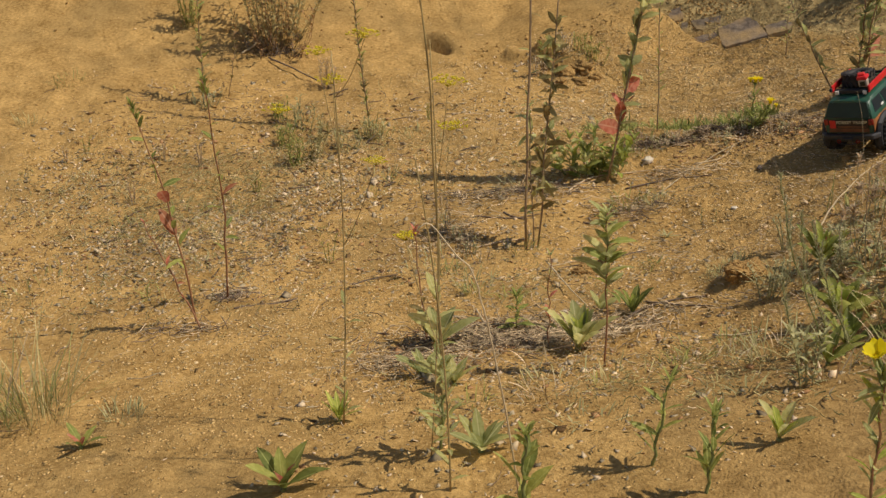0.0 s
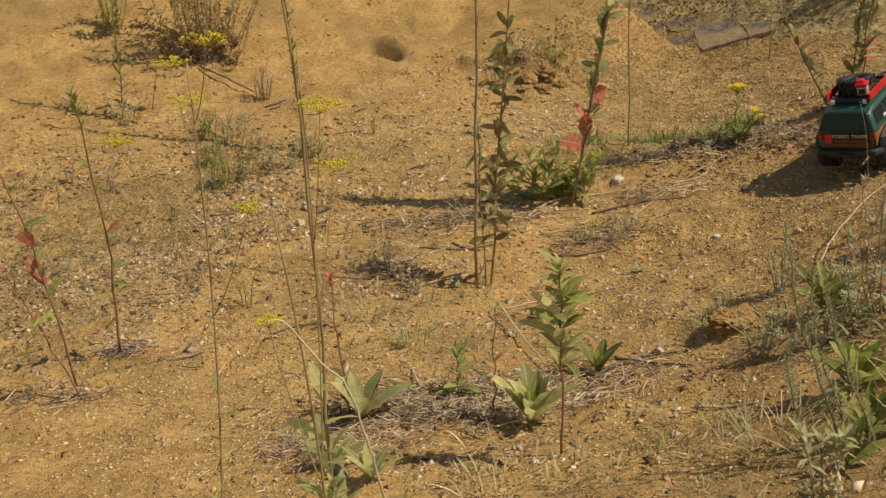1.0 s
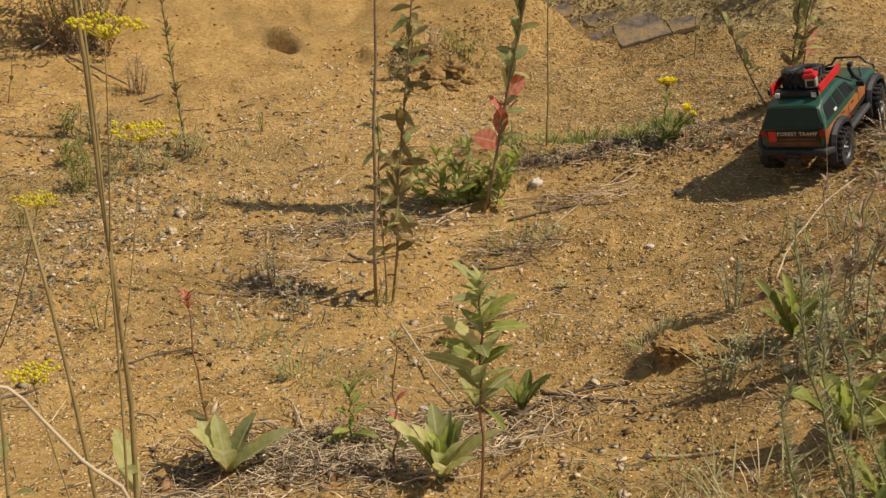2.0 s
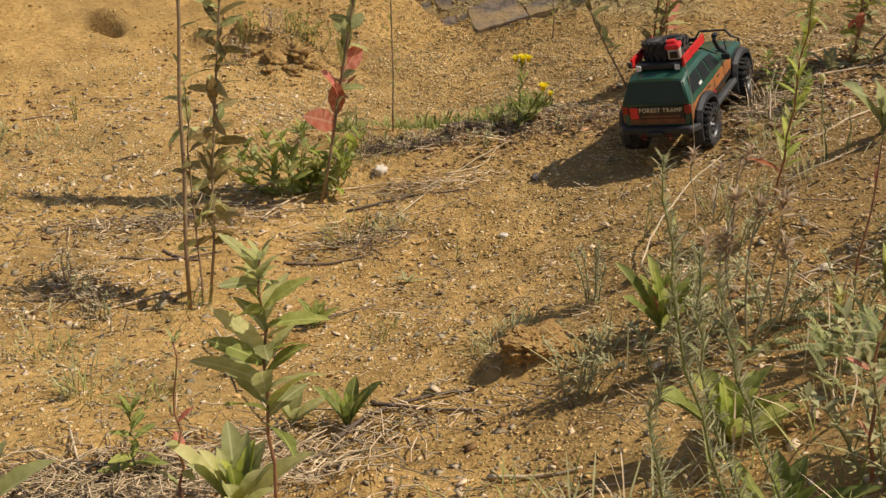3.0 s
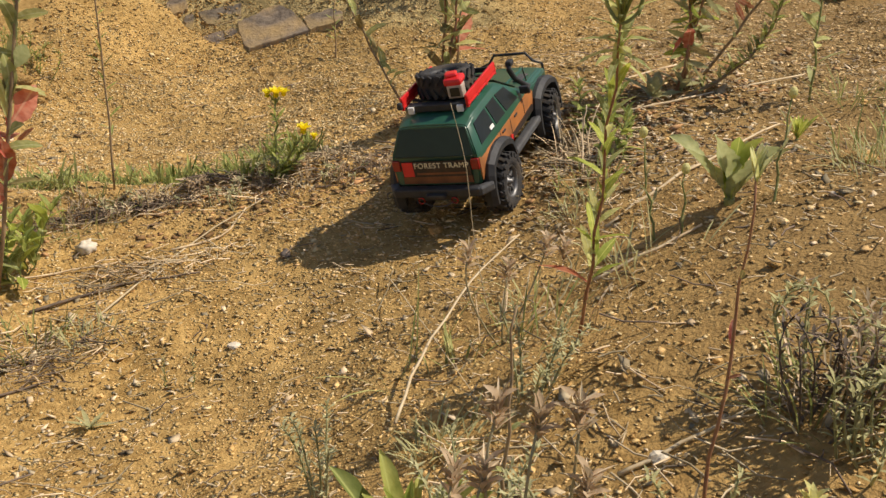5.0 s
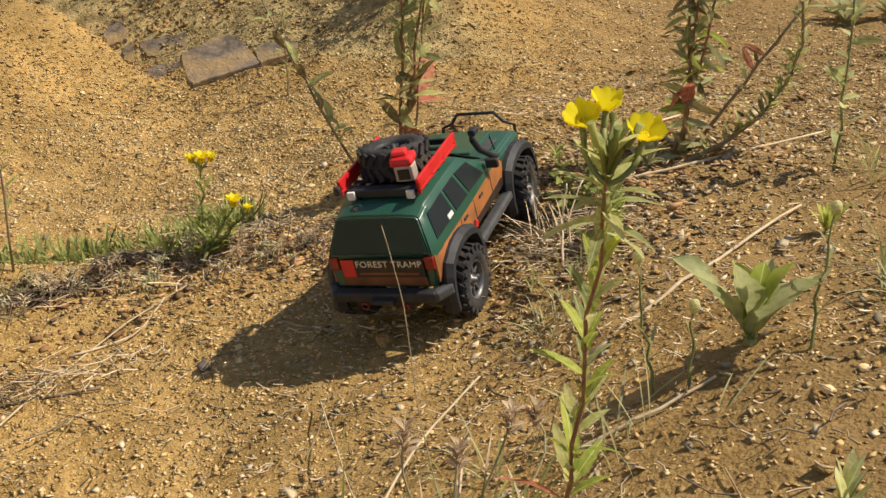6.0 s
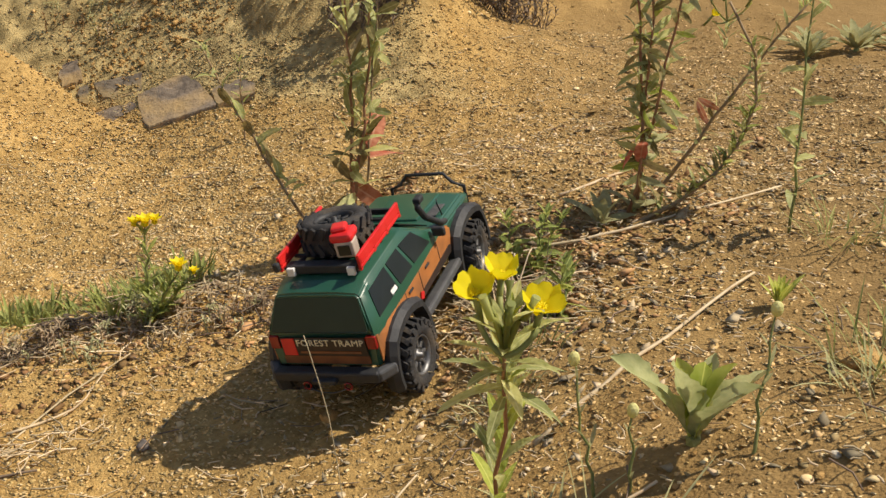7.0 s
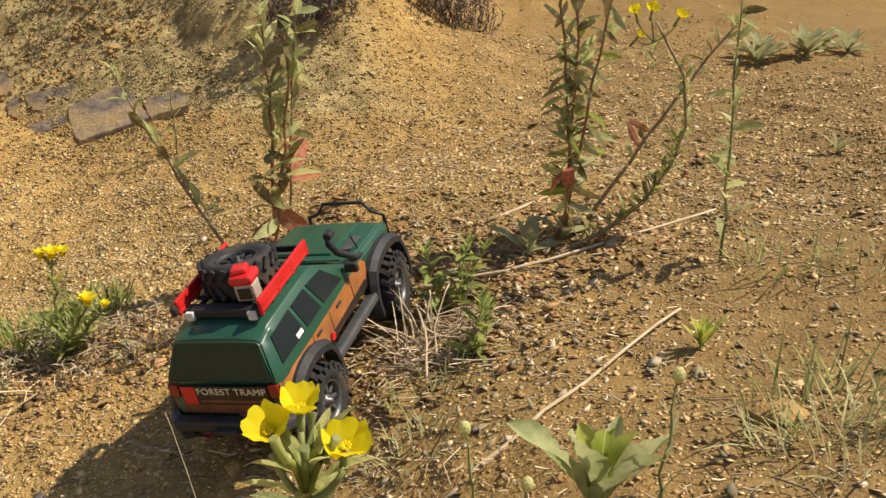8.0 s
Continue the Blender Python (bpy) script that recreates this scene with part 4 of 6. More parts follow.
# ---- stones and slabs ----
stone("white_stone", 0.729, 3.445, (0.019, 0.016, 0.015), WHITE_STONE, "pale knobbly stone lying on the sand", 3, 0.25, 1.7)
stone("sand_clod", 0.782, 2.175, (0.052, 0.040, 0.028), CLOD, "crumbling ochre clod of sandy earth", 15, 0.33, 1.0, 5, 20)
stone("sand_clod", 0.425, 2.555, (0.046, 0.034, 0.022), CLOD, "low ochre clod of sandy earth", 18, 0.36, 1.1, 5)
stone("dark_stone", 1.065, 3.193, (0.010, 0.009, 0.009), DARK_STONE, "small dark rounded stone on sand", 2, 0.2)
stone("tan_chip", 1.308, 3.072, (0.013, 0.011, 0.009), CLOD, "small flat tan stone chip", 4, 0.3, 0.9, 2)
stone("tan_stone", 1.777, 2.589, (0.030, 0.022, 0.010), CLOD, "flat tan stone lying on the ground", 6, 0.3, 1.2)
stone("pale_pebble", 1.18, 2.08, (0.010, 0.008, 0.007), WHITE_STONE, "small white pebble on the ground", 9, 0.3, 0.5, 2)
stone("pale_pebble", 0.93, 2.94, (0.012, 0.009, 0.006), WHITE_STONE, "small white flake of stone", 14, 0.3, 0.5, 2)
for k, (x, y, r) in enumerate([(0.46, 4.66, 0.045), (0.53, 4.60, 0.055), (0.60, 4.63, 0.060), (0.58, 4.53, 0.040), (0.66, 4.57, 0.035), (0.50, 4.52, 0.028)]):
    stone("earth_clod", x, y, (r * 0.9, r * 0.72, r * 0.5), CLOD, "rough brown clod of earth at an eroded edge", 600 + k, 0.5, 1.5, 4, 50 * k)
rnd = random.Random(77)
for k, (x, y) in enumerate([(-1.35, 2.95), (-1.45, 3.05), (-0.55, 2.75), (0.95, 3.42), (1.560, 2.402), (1.511, 2.389), (1.595, 2.411), (0.62, 3.05), (-1.53, 4.98), (0.42, 3.15), (1.959, 3.326), (1.789, 3.415), (0.33, 2.2), (1.0, 2.9), (2.498, 3.426)]):
    stone("pale_pebble", x, y, (rnd.uniform(0.005, 0.009), rnd.uniform(0.004, 0.007), rnd.uniform(0.003, 0.005)), CHIP if k % 3 else WHITE_STONE, "pale pebble on the sand", 20 + k, 0.25, 0.6, 2, rnd.uniform(0, 180))

slab([(1.066, 5.202), (1.13, 5.18), (1.134, 5.1), (1.08, 5.123)], 0.04, 0.0, "small dark broken stone slab half buried in sand", 4)
slab([(1.164, 5.061), (1.285, 4.993), (1.28, 4.939), (1.213, 4.952), (1.177, 5.002)], 0.04, 0.0, "dark broken stone slab half buried in sand", 3)
slab([(1.122, 5.083), (1.149, 5.065), (1.137, 5.001), (1.117, 5.037)], 0.04, -0.002, "narrow dark splinter of a broken slab", 6)
slab([(1.149, 4.957), (1.255, 4.918), (1.263, 4.806), (1.212, 4.839)], 0.04, -0.004, "dark broken stone slab running under loose sand", 1)
slab([(1.269, 4.92), (1.321, 4.905), (1.378, 4.904), (1.418, 4.853), (1.446, 4.752), (1.45, 4.732), (1.288, 4.791), (1.271, 4.811)], 0.022, 0.004, "large broken stone slab with ochre sand on it", 2)
slab([(1.455, 4.783), (1.533, 4.756), (1.554, 4.723), (1.546, 4.689), (1.458, 4.729)], 0.02, 0.006, "broken stone slab with ochre sand on it", 5)

# ---- plants: the left stretch ----
herb(-0.65, 2.26, (-0.09, -0.085, 0.635), "tall thin red-stemmed weed with sparse leaves", 14, 0.05, (0.25, 0.97), "lance", LEAF, STEM_RED, 0.0030, 30, (3, 6), (0.02, 0, 0), 3, 12, 0.030, tip_el=84)
herb(-0.605, 2.45, (0.02, -0.16, 0.68), "tall thin red-stemmed weed with a green tip", 12, 0.045, (0.2, 0.97), "lance", LEAF, STEM_RED, 0.0032, 35, (4,), (0.012, 0.02, 0), 4, 12, 0.034, tip_el=84)
herb(-0.62, 2.20, (-0.13, 0.02, 0.30), "bare reddish weed stem leaning over", 4, 0.03, (0.3, 0.9), "curl", LEAF_RED, STEM_RED, 0.0028, 30, (), (0, 0, 0), 5, 2, 0.02)
herb(0.03, 1.215, (-0.035, 0.02, 0.90), "tall yellowish-brown weed stem, forked at the top, with few leaves", 14, 0.045, (0.04, 0.34), "lance", LEAF_PALE, STEM_STRAW, 0.0027, 40, (), (0.016, 0.0, 0), 6, 0, 0.03)


def umbellifer(x, y, top, heads, label, seed, r=0.0019):
    """A thin branching stem with flat heads of tiny yellow flowers. heads: their places in the world, and their width."""
    rnd = random.Random(seed)
    ob = thing("umbel_plant", label, "plant", x, y)
    pts = bend((0, 0, -0.01), top, (0.012, 0, 0), 10)
    part("stem", tube(bmesh.new(), pts, r, r * 0.6), STEM_STRAW, ob)
    for hx, hy, hz, wd in heads:
        tip = Vector((hx, hy, hz)) - ob.location
        t = max(0.25, min(0.9, (tip.z - 0.16) / top[2]))
        branch = part("branch", tube(bmesh.new(), bend(along(pts, t), tip, (0, 0, -0.015), 6), r * 0.5, r * 0.3, 4), STEM_STRAW, ob)
        bm = bmesh.new()
        for k in range(20):
            a, d = k * 2.4 + rnd.uniform(-0.5, 0.5), wd * (0.36 + 0.22 * rnd.random()) * math.sqrt((k + 0.5) / 20)
            q = tip + Vector((d * math.cos(a), d * math.sin(a), 0.009 + rnd.uniform(-0.003, 0.003)))
            tube(bm, [tip, q], 0.0003, 0.0002, 3)
            for j in range(5):
                c = q + Vector((rnd.uniform(-1, 1) * 0.0045, rnd.uniform(-1, 1) * 0.0045, rnd.uniform(0, 0.002)))
                bmesh.ops.create_icosphere(bm, subdivisions=0 if j else 1, radius=rnd.uniform(0.0010, 0.0017), matrix=Matrix.Translation(c))
        part("flower_head", bm, UMBEL, branch, "flat head of tiny yellow flowers")
    for k in range(7):
        put_leaf(ob, "lance", LEAF_PALE, along(pts, 0.05 + 0.05 * k), k * 137.5, 35, rnd.uniform(0.03, 0.05), 0.8)
    return ob


umbellifer(-0.165, 1.44, (0.0, 0.08, 0.72), [(-0.165, 1.52, 0.812, 0.062), (-0.254, 1.455, 0.775, 0.045), (-0.195, 1.56, 0.855, 0.05), (-0.088, 1.455, 0.68, 0.04), (-0.080, 1.25, 0.952, 0.058)], "thin straw-brown weed with flat yellow flower heads", 1)
umbellifer(0.015, 1.17, (0.005, 0.06, 0.70), [(0.048, 1.17, 0.897, 0.050), (0.050, 1.25, 0.806, 0.050)], "thin straw-brown weed with yellow flower heads", 2, 0.0013)
umbellifer(0.05, 1.06, (-0.05, 0.06, 0.54), [(-0.019, 1.154, 0.658, 0.030)], "thin weed with one yellow flower head", 3)
stalk([(0.155, 0.99, 0.0), (0.135, 0.97, 0.15), (0.108, 0.96, 0.30), (0.097, 0.96, 0.345), (0.084, 0.96, 0.40), (0.06, 0.96, 0.435), (0.027, 0.96, 0.485), (0.012, 0.955, 0.482)], 0.0016, "dead pale stalk bent over with a curled tip")
rosette(-0.175, 1.46, 0.065, 14, "small yellow-green rosette weed on sand", LEAF_LIME, "narrow", (45, 78), 0, 1.3, 4)
rosette(-0.02, 1.72, 0.09, 10, "pale green leafy weed by the tall stem", LEAF_PALE, "lance", (40, 78), 0, 1.0, 5)
rosette(0.05, 1.62, 0.08, 9, "pale green leafy weed in dry litter", LEAF_PALE, "lance", (45, 78), 0, 1.0, 6)
rosette(-0.24, 1.17, 0.10, 9, "broad-leaved weed with a reddish leaf", LEAF, "broad", (45, 78), 2, 1.0, 7)
rosette(0.10, 1.18, 0.09, 9, "yellow-green leafy weed on sand", LEAF_PALE, "lance", (35, 68), 0, 1.0, 8)
rosette(-0.70, 1.47, 0.08, 6, "small green and red weed on sand", LEAF, "lance", (40, 68), 2, 1.0, 9)
herb(0.03, 1.20, (0.01, 0, 0.16), "short leafy green weed on sand", 16, 0.05, (0.1, 0.95), "narrow", LEAF_PALE, STEM_GREEN, 0.003, 30, (), seed=10, wide=1.4)
herb(0.16, 0.93, (0.0, 0.0, 0.14), "short broad-leaved weed on the sand", 10, 0.055, (0.1, 0.9), "broad", LEAF, STEM_GREEN, 0.004, 45, (), seed=11)
herb(0.36, 1.02, (0.02, 0, 0.15), "short leafy green weed on sand", 12, 0.045, (0.2, 0.95), "narrow", LEAF, STEM_GREEN, 0.003, 40, (), seed=12, wide=1.6)
herb(0.42, 0.90, (0.0, 0, 0.13), "short leafy green weed on sand", 12, 0.05, (0.2, 0.95), "narrow", LEAF, STEM_GREEN, 0.003, 50, (), seed=13, wide=1.6)
rosette(0.55, 1.02, 0.07, 9, "broad-leaved weed with a red leaf", LEAF_PALE, "spoon", (45, 83), 1, 1.0, 14, heart=4)
for k, (x, y, n, h, s) in enumerate([(-0.88, 1.70, 60, 0.20, 0.07), (-0.67, 1.64, 50, 0.05, 0.05), (-0.95, 1.60, 40, 0.16, 0.06), (-1.71, 4.45, 40, 0.06, 0.07), (-1.74, 4.05, 40, 0.09, 0.05), (-0.62, 3.95, 40, 0.08, 0.06),
                                     (-0.30, 3.95, 60, 0.08, 0.08), (-0.25, 3.45, 40, 0.06, 0.08), (-0.95, 3.1, 60, 0.05, 0.2), (-1.2, 2.6, 60, 0.05, 0.2), (-0.1, 3.9, 40, 0.06, 0.1),
                                     (0.25, 2.80, 30, 0.07, 0.05), (0.02, 2.62, 36, 0.06, 0.05), (0.1, 2.45, 30, 0.08, 0.05)]):
    grass_tuft(x, y, n, h, s, "tuft of thin grass on the sand", LEAF_GREY if k % 3 == 1 else GRASS, 40 + k)

rnd = random.Random(52)
for k in range(40):
    x, y = (rnd.uniform(-1.6, 0.1), rnd.uniform(2.4, 4.6)) if k < 28 else (rnd.uniform(0.1, 0.7), rnd.uniform(1.2, 1.8))
    grass_tuft(x, y, rnd.randint(10, 26), rnd.uniform(0.025, 0.06), rnd.uniform(0.03, 0.09), "low tuft of sparse dull grass on sand", (SPROUT, LEAF_GREY, LEAF_FINE, LITTER)[k % 4], 400 + k, 0.85, rnd.uniform(0.0018, 0.003))
for k in range(9):
    x, y = rnd.uniform(-1.6, 0.0), rnd.uniform(2.6, 4.7)
    wormwood(x, y, rnd.randint(2, 4), rnd.uniform(0.05, 0.12), 0.03, "small dark weed on the sand", 450 + k, (LEAF_FINE, SEED)[k % 2], leaflet=0.012, per=14, name="thin_weed")

# ---- plants: the middle ----
herb(0.262, 2.818, (0.012, 0.0, 1.45), "tall bare straw-brown stem with few leaves", 14, 0.034, (0.29, 0.98), "narrow", LEAF, STEM_BROWN, 0.0048, 25, (), (-0.008, 0, 0), 21, 4, 0.03, 0.3, 1.2, mats=(LEAF_PALE, LEAF_PALE, LEAF_PALE, LEAF_VETCH, LEAF_DULL), wild=55)
herb(0.30, 2.85, (0.06, 0.04, 1.38), "tall leafy weed with drooping brown-green leaves", 70, 0.050, (0.09, 0.52), "lance", LEAF_PALE, STEM_BROWN, 0.0035, 20, (), (0.006, 0, 0), 22, 5, 0.03, 0.3, mats=(LEAF_DULL, LEAF_DULL, LEAF_PALE, SPROUT), wild=55)
herb(0.285, 2.83, (-0.02, 0.03, 0.46), "leafy weed with curled leaves", 12, 0.05, (0.3, 0.98), "curl", LEAF_PALE, STEM_BROWN, 0.0028, 20, (), (0, 0, 0), 23, 5, 0.03, 0.3, mats=(LEAF_PALE, LEAF_PALE, LEAF_PALE, LEAF_VETCH, LEAF_DULL), wild=55)
herb(0.565, 3.30, (0.18, -0.06, 1.40), "tall weed with bright red leaves", 84, 0.056, (0.143, 0.98), "lance", LEAF_PALE, STEM_BROWN, 0.0045, 40, (0, 2, 4, 5, 7, 9), (0.01, 0, 0), 24, 6, 0.035, 0.35, 1.2, mats=(LEAF_PALE, LEAF_PALE, LEAF_PALE, LEAF_VETCH, LEAF_DULL), wild=55, bushy=90)
for k, (x, y, h, lx) in enumerate([(0.47, 3.42, 0.13, -0.03), (0.53, 3.44, 0.15, 0.0), (0.43, 3.38, 0.10, -0.05), (0.57, 3.38, 0.12, 0.03), (0.50, 3.36, 0.11, 0.0), (0.62, 3.40, 0.13, 0.05), (0.60, 3.34, 0.09, 0.02)]):
    herb(x, y, (lx, -0.01, h), "bushy light green weed at the foot of a red-leaved stem", 8, 0.052, (0.15, 0.97), "lance", LEAF, STEM_GREEN, 0.002, 25, (), (0, 0, 0), 250 + k, 5, 0.04, 0.2, 1.05, ((lx - 0.05, 0.01, h * 0.8),), "bushy_weed", mats=(LEAF, LEAF_PALE, LEAF_LIME), wild=30)
wormwood(0.53, 3.36, 8, 0.08, 0.10, "fine-leaved green weed at a stem foot", 28, LEAF_FINE, leaflet=0.018, name="green_weed")
herb(0.80, 3.70, (-0.03, 0.0, 0.80), "thin upright weed stem on sand", 34, 0.03, (0.15, 0.98), "narrow", LEAF, STEM_BROWN, 0.0028, 40, (), (0, 0, 0), 29, 3, 0.02)
herb(-0.315, 3.965, (-0.13, 0, 1.50), "thin upright weed stem crowded with small dark leaves", 190, 0.030, (0.05, 0.98), "narrow", LEAF_DULL, STEM_BROWN, 0.003, 40, (), (0, 0, 0), 30, 3, 0.02, 0.3, 1.7, mats=(LEAF_DULL, LEAF_DULL, LEAF), wild=25)
herb(-1.065, 4.29, (0.0, 0.0, 0.80), "thin upright weed stem with small dark leaves", 70, 0.040, (0.05, 0.98), "narrow", LEAF_DULL, STEM_BROWN, 0.003, 35, (), (0.01, 0, 0), 130, 3, 0.02, 0.3, 1.7, mats=(LEAF_DULL, LEAF_DULL, LEAF), wild=30)
herb(-0.97, 4.36, (0.05, 0.0, 0.30), "thin dry weed stem with curled leaves", 14, 0.030, (0.2, 0.98), "curl", LEAF_DULL, STEM_BROWN, 0.0022, 35, (), (0.01, 0, 0), 131, 3, 0.02, 0.3, 1.4, mats=(LEAF_DULL, DEAD_LEAF))
wormwood(-1.05, 4.26, 14, 0.07, 0.07, "grey dead tuft at the foot of a weed", 132, LEAF_SILVER, leaflet=0.014, per=12, name="dead_scrub", base=0.6, wild=0.03)
wormwood(-0.55, 4.47, 12, 0.15, 0.05, "dry brown tuft on the slope", 133, SEED, leaflet=0.018, per=16, name="dead_scrub", base=0.5, wild=0.03)
for k, (x, y, h) in enumerate([(-0.58, 3.67, 0.13), (-0.61, 4.07, 0.12), (-0.52, 3.91, 0.10), (-0.70, 4.11, 0.08), (-0.41, 3.78, 0.09), (-0.50, 3.72, 0.08), (-0.64, 3.85, 0.09), (-0.30, 3.93, 0.09)]):
    wormwood(x, y, 9, h, 0.05, "low leafy dull green weed on sand", 135 + k, (LEAF_FINE, LEAF_GREY, SPROUT)[k % 3], leaflet=0.020, per=14, name="low_weed", base=0.7, wild=0.03)
wormwood(-0.84, 4.92, 40, 0.66, 0.32, "twiggy olive-green bush on the slope", 31, SPROUT, (0.05, 0), 0.030, 34, "twiggy_bush", 0.35, 0.08)
wormwood(-0.84, 4.86, 20, 0.09, 0.16, "dead dark twigs at the foot of a bush", 34, TWIG, (-0.04, 0), 0.018, 12, "dead_scrub", 0.75, 0.06)
wormwood(-0.82, 4.87, 22, 0.30, 0.22, "dry brown twigs inside a bush", 35, DEAD_LEAF, (0.0, 0), 0.024, 16, "dead_scrub", 0.6, 0.09)
wormwood(-1.27, 5.02, 12, 0.30, 0.08, "small twiggy bush on the slope", 32, LEAF_FINE, (0, 0), 0.026, 26, "twiggy_bush", 0.4, 0.05)
herb(0.372, 1.69, (-0.014, -0.026, 0.518 - ground_z(0.372, 1.69)), "upright light green weed with toothed leaves on a red-brown stem", 26, 0.080, (0.52, 0.96), "lance", LEAF_PALE, STEM_RED, 0.0026, 25, (), (0, 0, 0), 34, 12, 0.026, 0.6, 1.1, mats=(LEAF_PALE, LEAF_PALE, LEAF))
rosette(0.335, 1.885, 0.125, 20, "rosette of upright pale green leaves with a red leaf", LEAF_PALE, "spoon", (44, 86), 2, 0.95, 35, heart=3)
rosette(0.497, 2.135, 0.085, 9, "small rosette of upright leaves", LEAF, "spoon", (55, 86), 0, 1.0, 36, heart=3)
rosette(0.42, 2.17, 0.07, 6, "small pale leafy weed beside another", LEAF_PALE, "lance", (55, 78), 0, 1.1, 37)
rosette(0.005, 2.0, 0.13, 8, "rosette of broad pale leaves", LEAF_PALE, "spoon", (42, 76), 1, 1.25, 38)
herb(-0.02, 2.05, (-0.03, 0.0, 0.30), "thin red-stemmed weed with a greenish bud and red lower leaves", 5, 0.045, (0.10, 0.40), "curl", LEAF_RED, STEM_RED, 0.0026, 45, (), (0, 0, 0), 39, 10, 0.024, tip_el=84, mats=(LEAF_RED, LEAF_DULL, LEAF_DULL))
herb(0.27, 1.935, (-0.004, -0.011, 0.312 - ground_z(0.27, 1.935)), "thin red-stemmed weed with small leaves", 9, 0.028, (0.15, 0.95), "lance", LEAF_PALE, STEM_RED, 0.0022, 40, (2, 4), (0, 0, 0), 40, 5, 0.02, mats=(LEAF_PALE, LEAF_DULL))
rosette(0.498, 2.66, 0.07, 7, "small green rosette on sand", LEAF, "lance", (55, 78), 0, 1.2, 41)
rosette(0.49, 2.635, 0.06, 5, "small green rosette on the sand", LEAF, "lance", (55, 78), 0, 1.2, 42)
for k, (x, y, n, h, s, m) in enumerate([(0.72, 3.09, 60, 0.06, 0.05, LEAF_GREY), (0.775, 2.29, 130, 0.055, 0.06, LEAF_GREY), (1.055, 2.30, 110, 0.05, 0.05, LEAF_GREY), (0.10, 2.40, 30, 0.06, 0.03, GRASS), (0.20, 2.35, 40, 0.05, 0.04, LEAF_FINE),
                                        (0.62, 3.10, 50, 0.08, 0.06, GRASS), (0.72, 3.60, 110, 0.07, 0.10, GRASS), (0.35, 3.6, 60, 0.06, 0.12, GRASS), (0.3, 3.25, 50, 0.06, 0.12, LEAF_GREY), (0.62, 2.55, 30, 0.05, 0.04, GRASS)]):
    grass_tuft(x, y, n, h, s, "low tuft of fine grey-green blades", m, 60 + k, 0.9)


def yellow_daisy(x, y, label, seed):
    """Two upright stems crowded with narrow leaves, each with yellow flowers on top."""
    ob = herb(x, y, (0.0, 0.0, 0.185), label, 40, 0.032, (0.1, 0.95), "narrow", LEAF, STEM_GREEN, 0.0035, 30, (), (0, 0, 0), seed, 0, 0.02, 0.4, 1.4, ((0.045, -0.06, 0.12), (0.075, -0.03, 0.10)), "flowering_weed")
    for hx, hy, hz, s in ((0.0, 0.0, 0.19, 0.030), (-0.017, 0.008, 0.188, 0.024), (0.017, 0.006, 0.190, 0.024), (0.045, -0.06, 0.127, 0.030), (0.075, -0.03, 0.104, 0.018)):
        bm = bmesh.new()
        for k in range(11):
            leaf_sheet(bm, Matrix.Translation((hx, hy, hz)) @ pose(0, 0, 0, 0, 0, k * 360 / 11) @ pose(0, 0, 0, 0, -45 - 18 * (k % 2), 0), s * 0.75, s * 0.42, 0.4, 0.2, 3)
        bmesh.ops.create_icosphere(bm, subdivisions=1, radius=s * 0.25, matrix=Matrix.Translation((hx, hy, hz)))
        part("flower", bm, PETAL, ob, "small bright yellow flower")
    return ob


rnd = random.Random(17)
for k in range(6):
    wormwood(0.0 + 0.022 * k, 2.99 - 0.05 * k, rnd.randint(3, 5), rnd.uniform(0.04, 0.08), 0.035, "dead brown thistle lying on the sand", 260 + k, (LEAF_SILVER, LITTER)[k % 2], leaflet=0.012, per=14, name="dead_scrub", base=0.6, wild=0.02)
for k in range(16):
    t = k / 15
    wormwood(0.72 + 0.62 * t + rnd.uniform(-0.03, 0.03), 3.64 - 0.10 * t + rnd.uniform(-0.05, 0.03), rnd.randint(6, 10), rnd.uniform(0.02, 0.045), 0.06, "low grey dead scrub along a ledge", 280 + k, (SEED, LEAF_SILVER, LITTER)[k % 3], leaflet=0.012, per=12, name="dead_scrub", base=0.9, wild=0.02)
for k, (x, y, m) in enumerate([(1.31, 2.02, TWIG), (1.335, 2.06, LEAF_GREY), (1.30, 1.96, LEAF_GREY), (1.345, 1.99, SEED)]):
    wormwood(x, y, 12, 0.10, 0.05, "dark twiggy bush on the slope", 270 + k, m, leaflet=0.013, per=18, name="twiggy_bush", base=0.6, wild=0.03)
yellow_daisy(1.128, 3.60, "green weed with small bright yellow flowers", 50)

for k, (x, y) in enumerate([(0.44, 4.72), (0.52, 4.74), (0.60, 4.72), (0.38, 4.62), (0.66, 4.66)]):
    wormwood(x, y, 8, 0.09, 0.06, "dull green scrub on an eroded edge", 620 + k, (LEAF_FINE, LITTER)[k % 2], leaflet=0.018, per=14, name="low_weed", base=0.7, wild=0.03)

# creeping grass and litter along the low ledge
rnd = random.Random(5)
for k in range(34):
    t = k / 33
    x = 0.58 + 0.66 * t + rnd.uniform(-0.02, 0.02)
    y = 3.90 - 0.20 * t + 0.04 * math.sin(7 * t) + rnd.uniform(-0.05, 0.05)
    if rnd.random() < 0.8:
        grass_tuft(x, y, rnd.randint(24, 60), rnd.uniform(0.035, 0.075), 0.055, "low strip of creeping green grass on a ledge", TURF if k % 3 else GRASS, 90 + k, 1.0, rnd.uniform(0.003, 0.006))

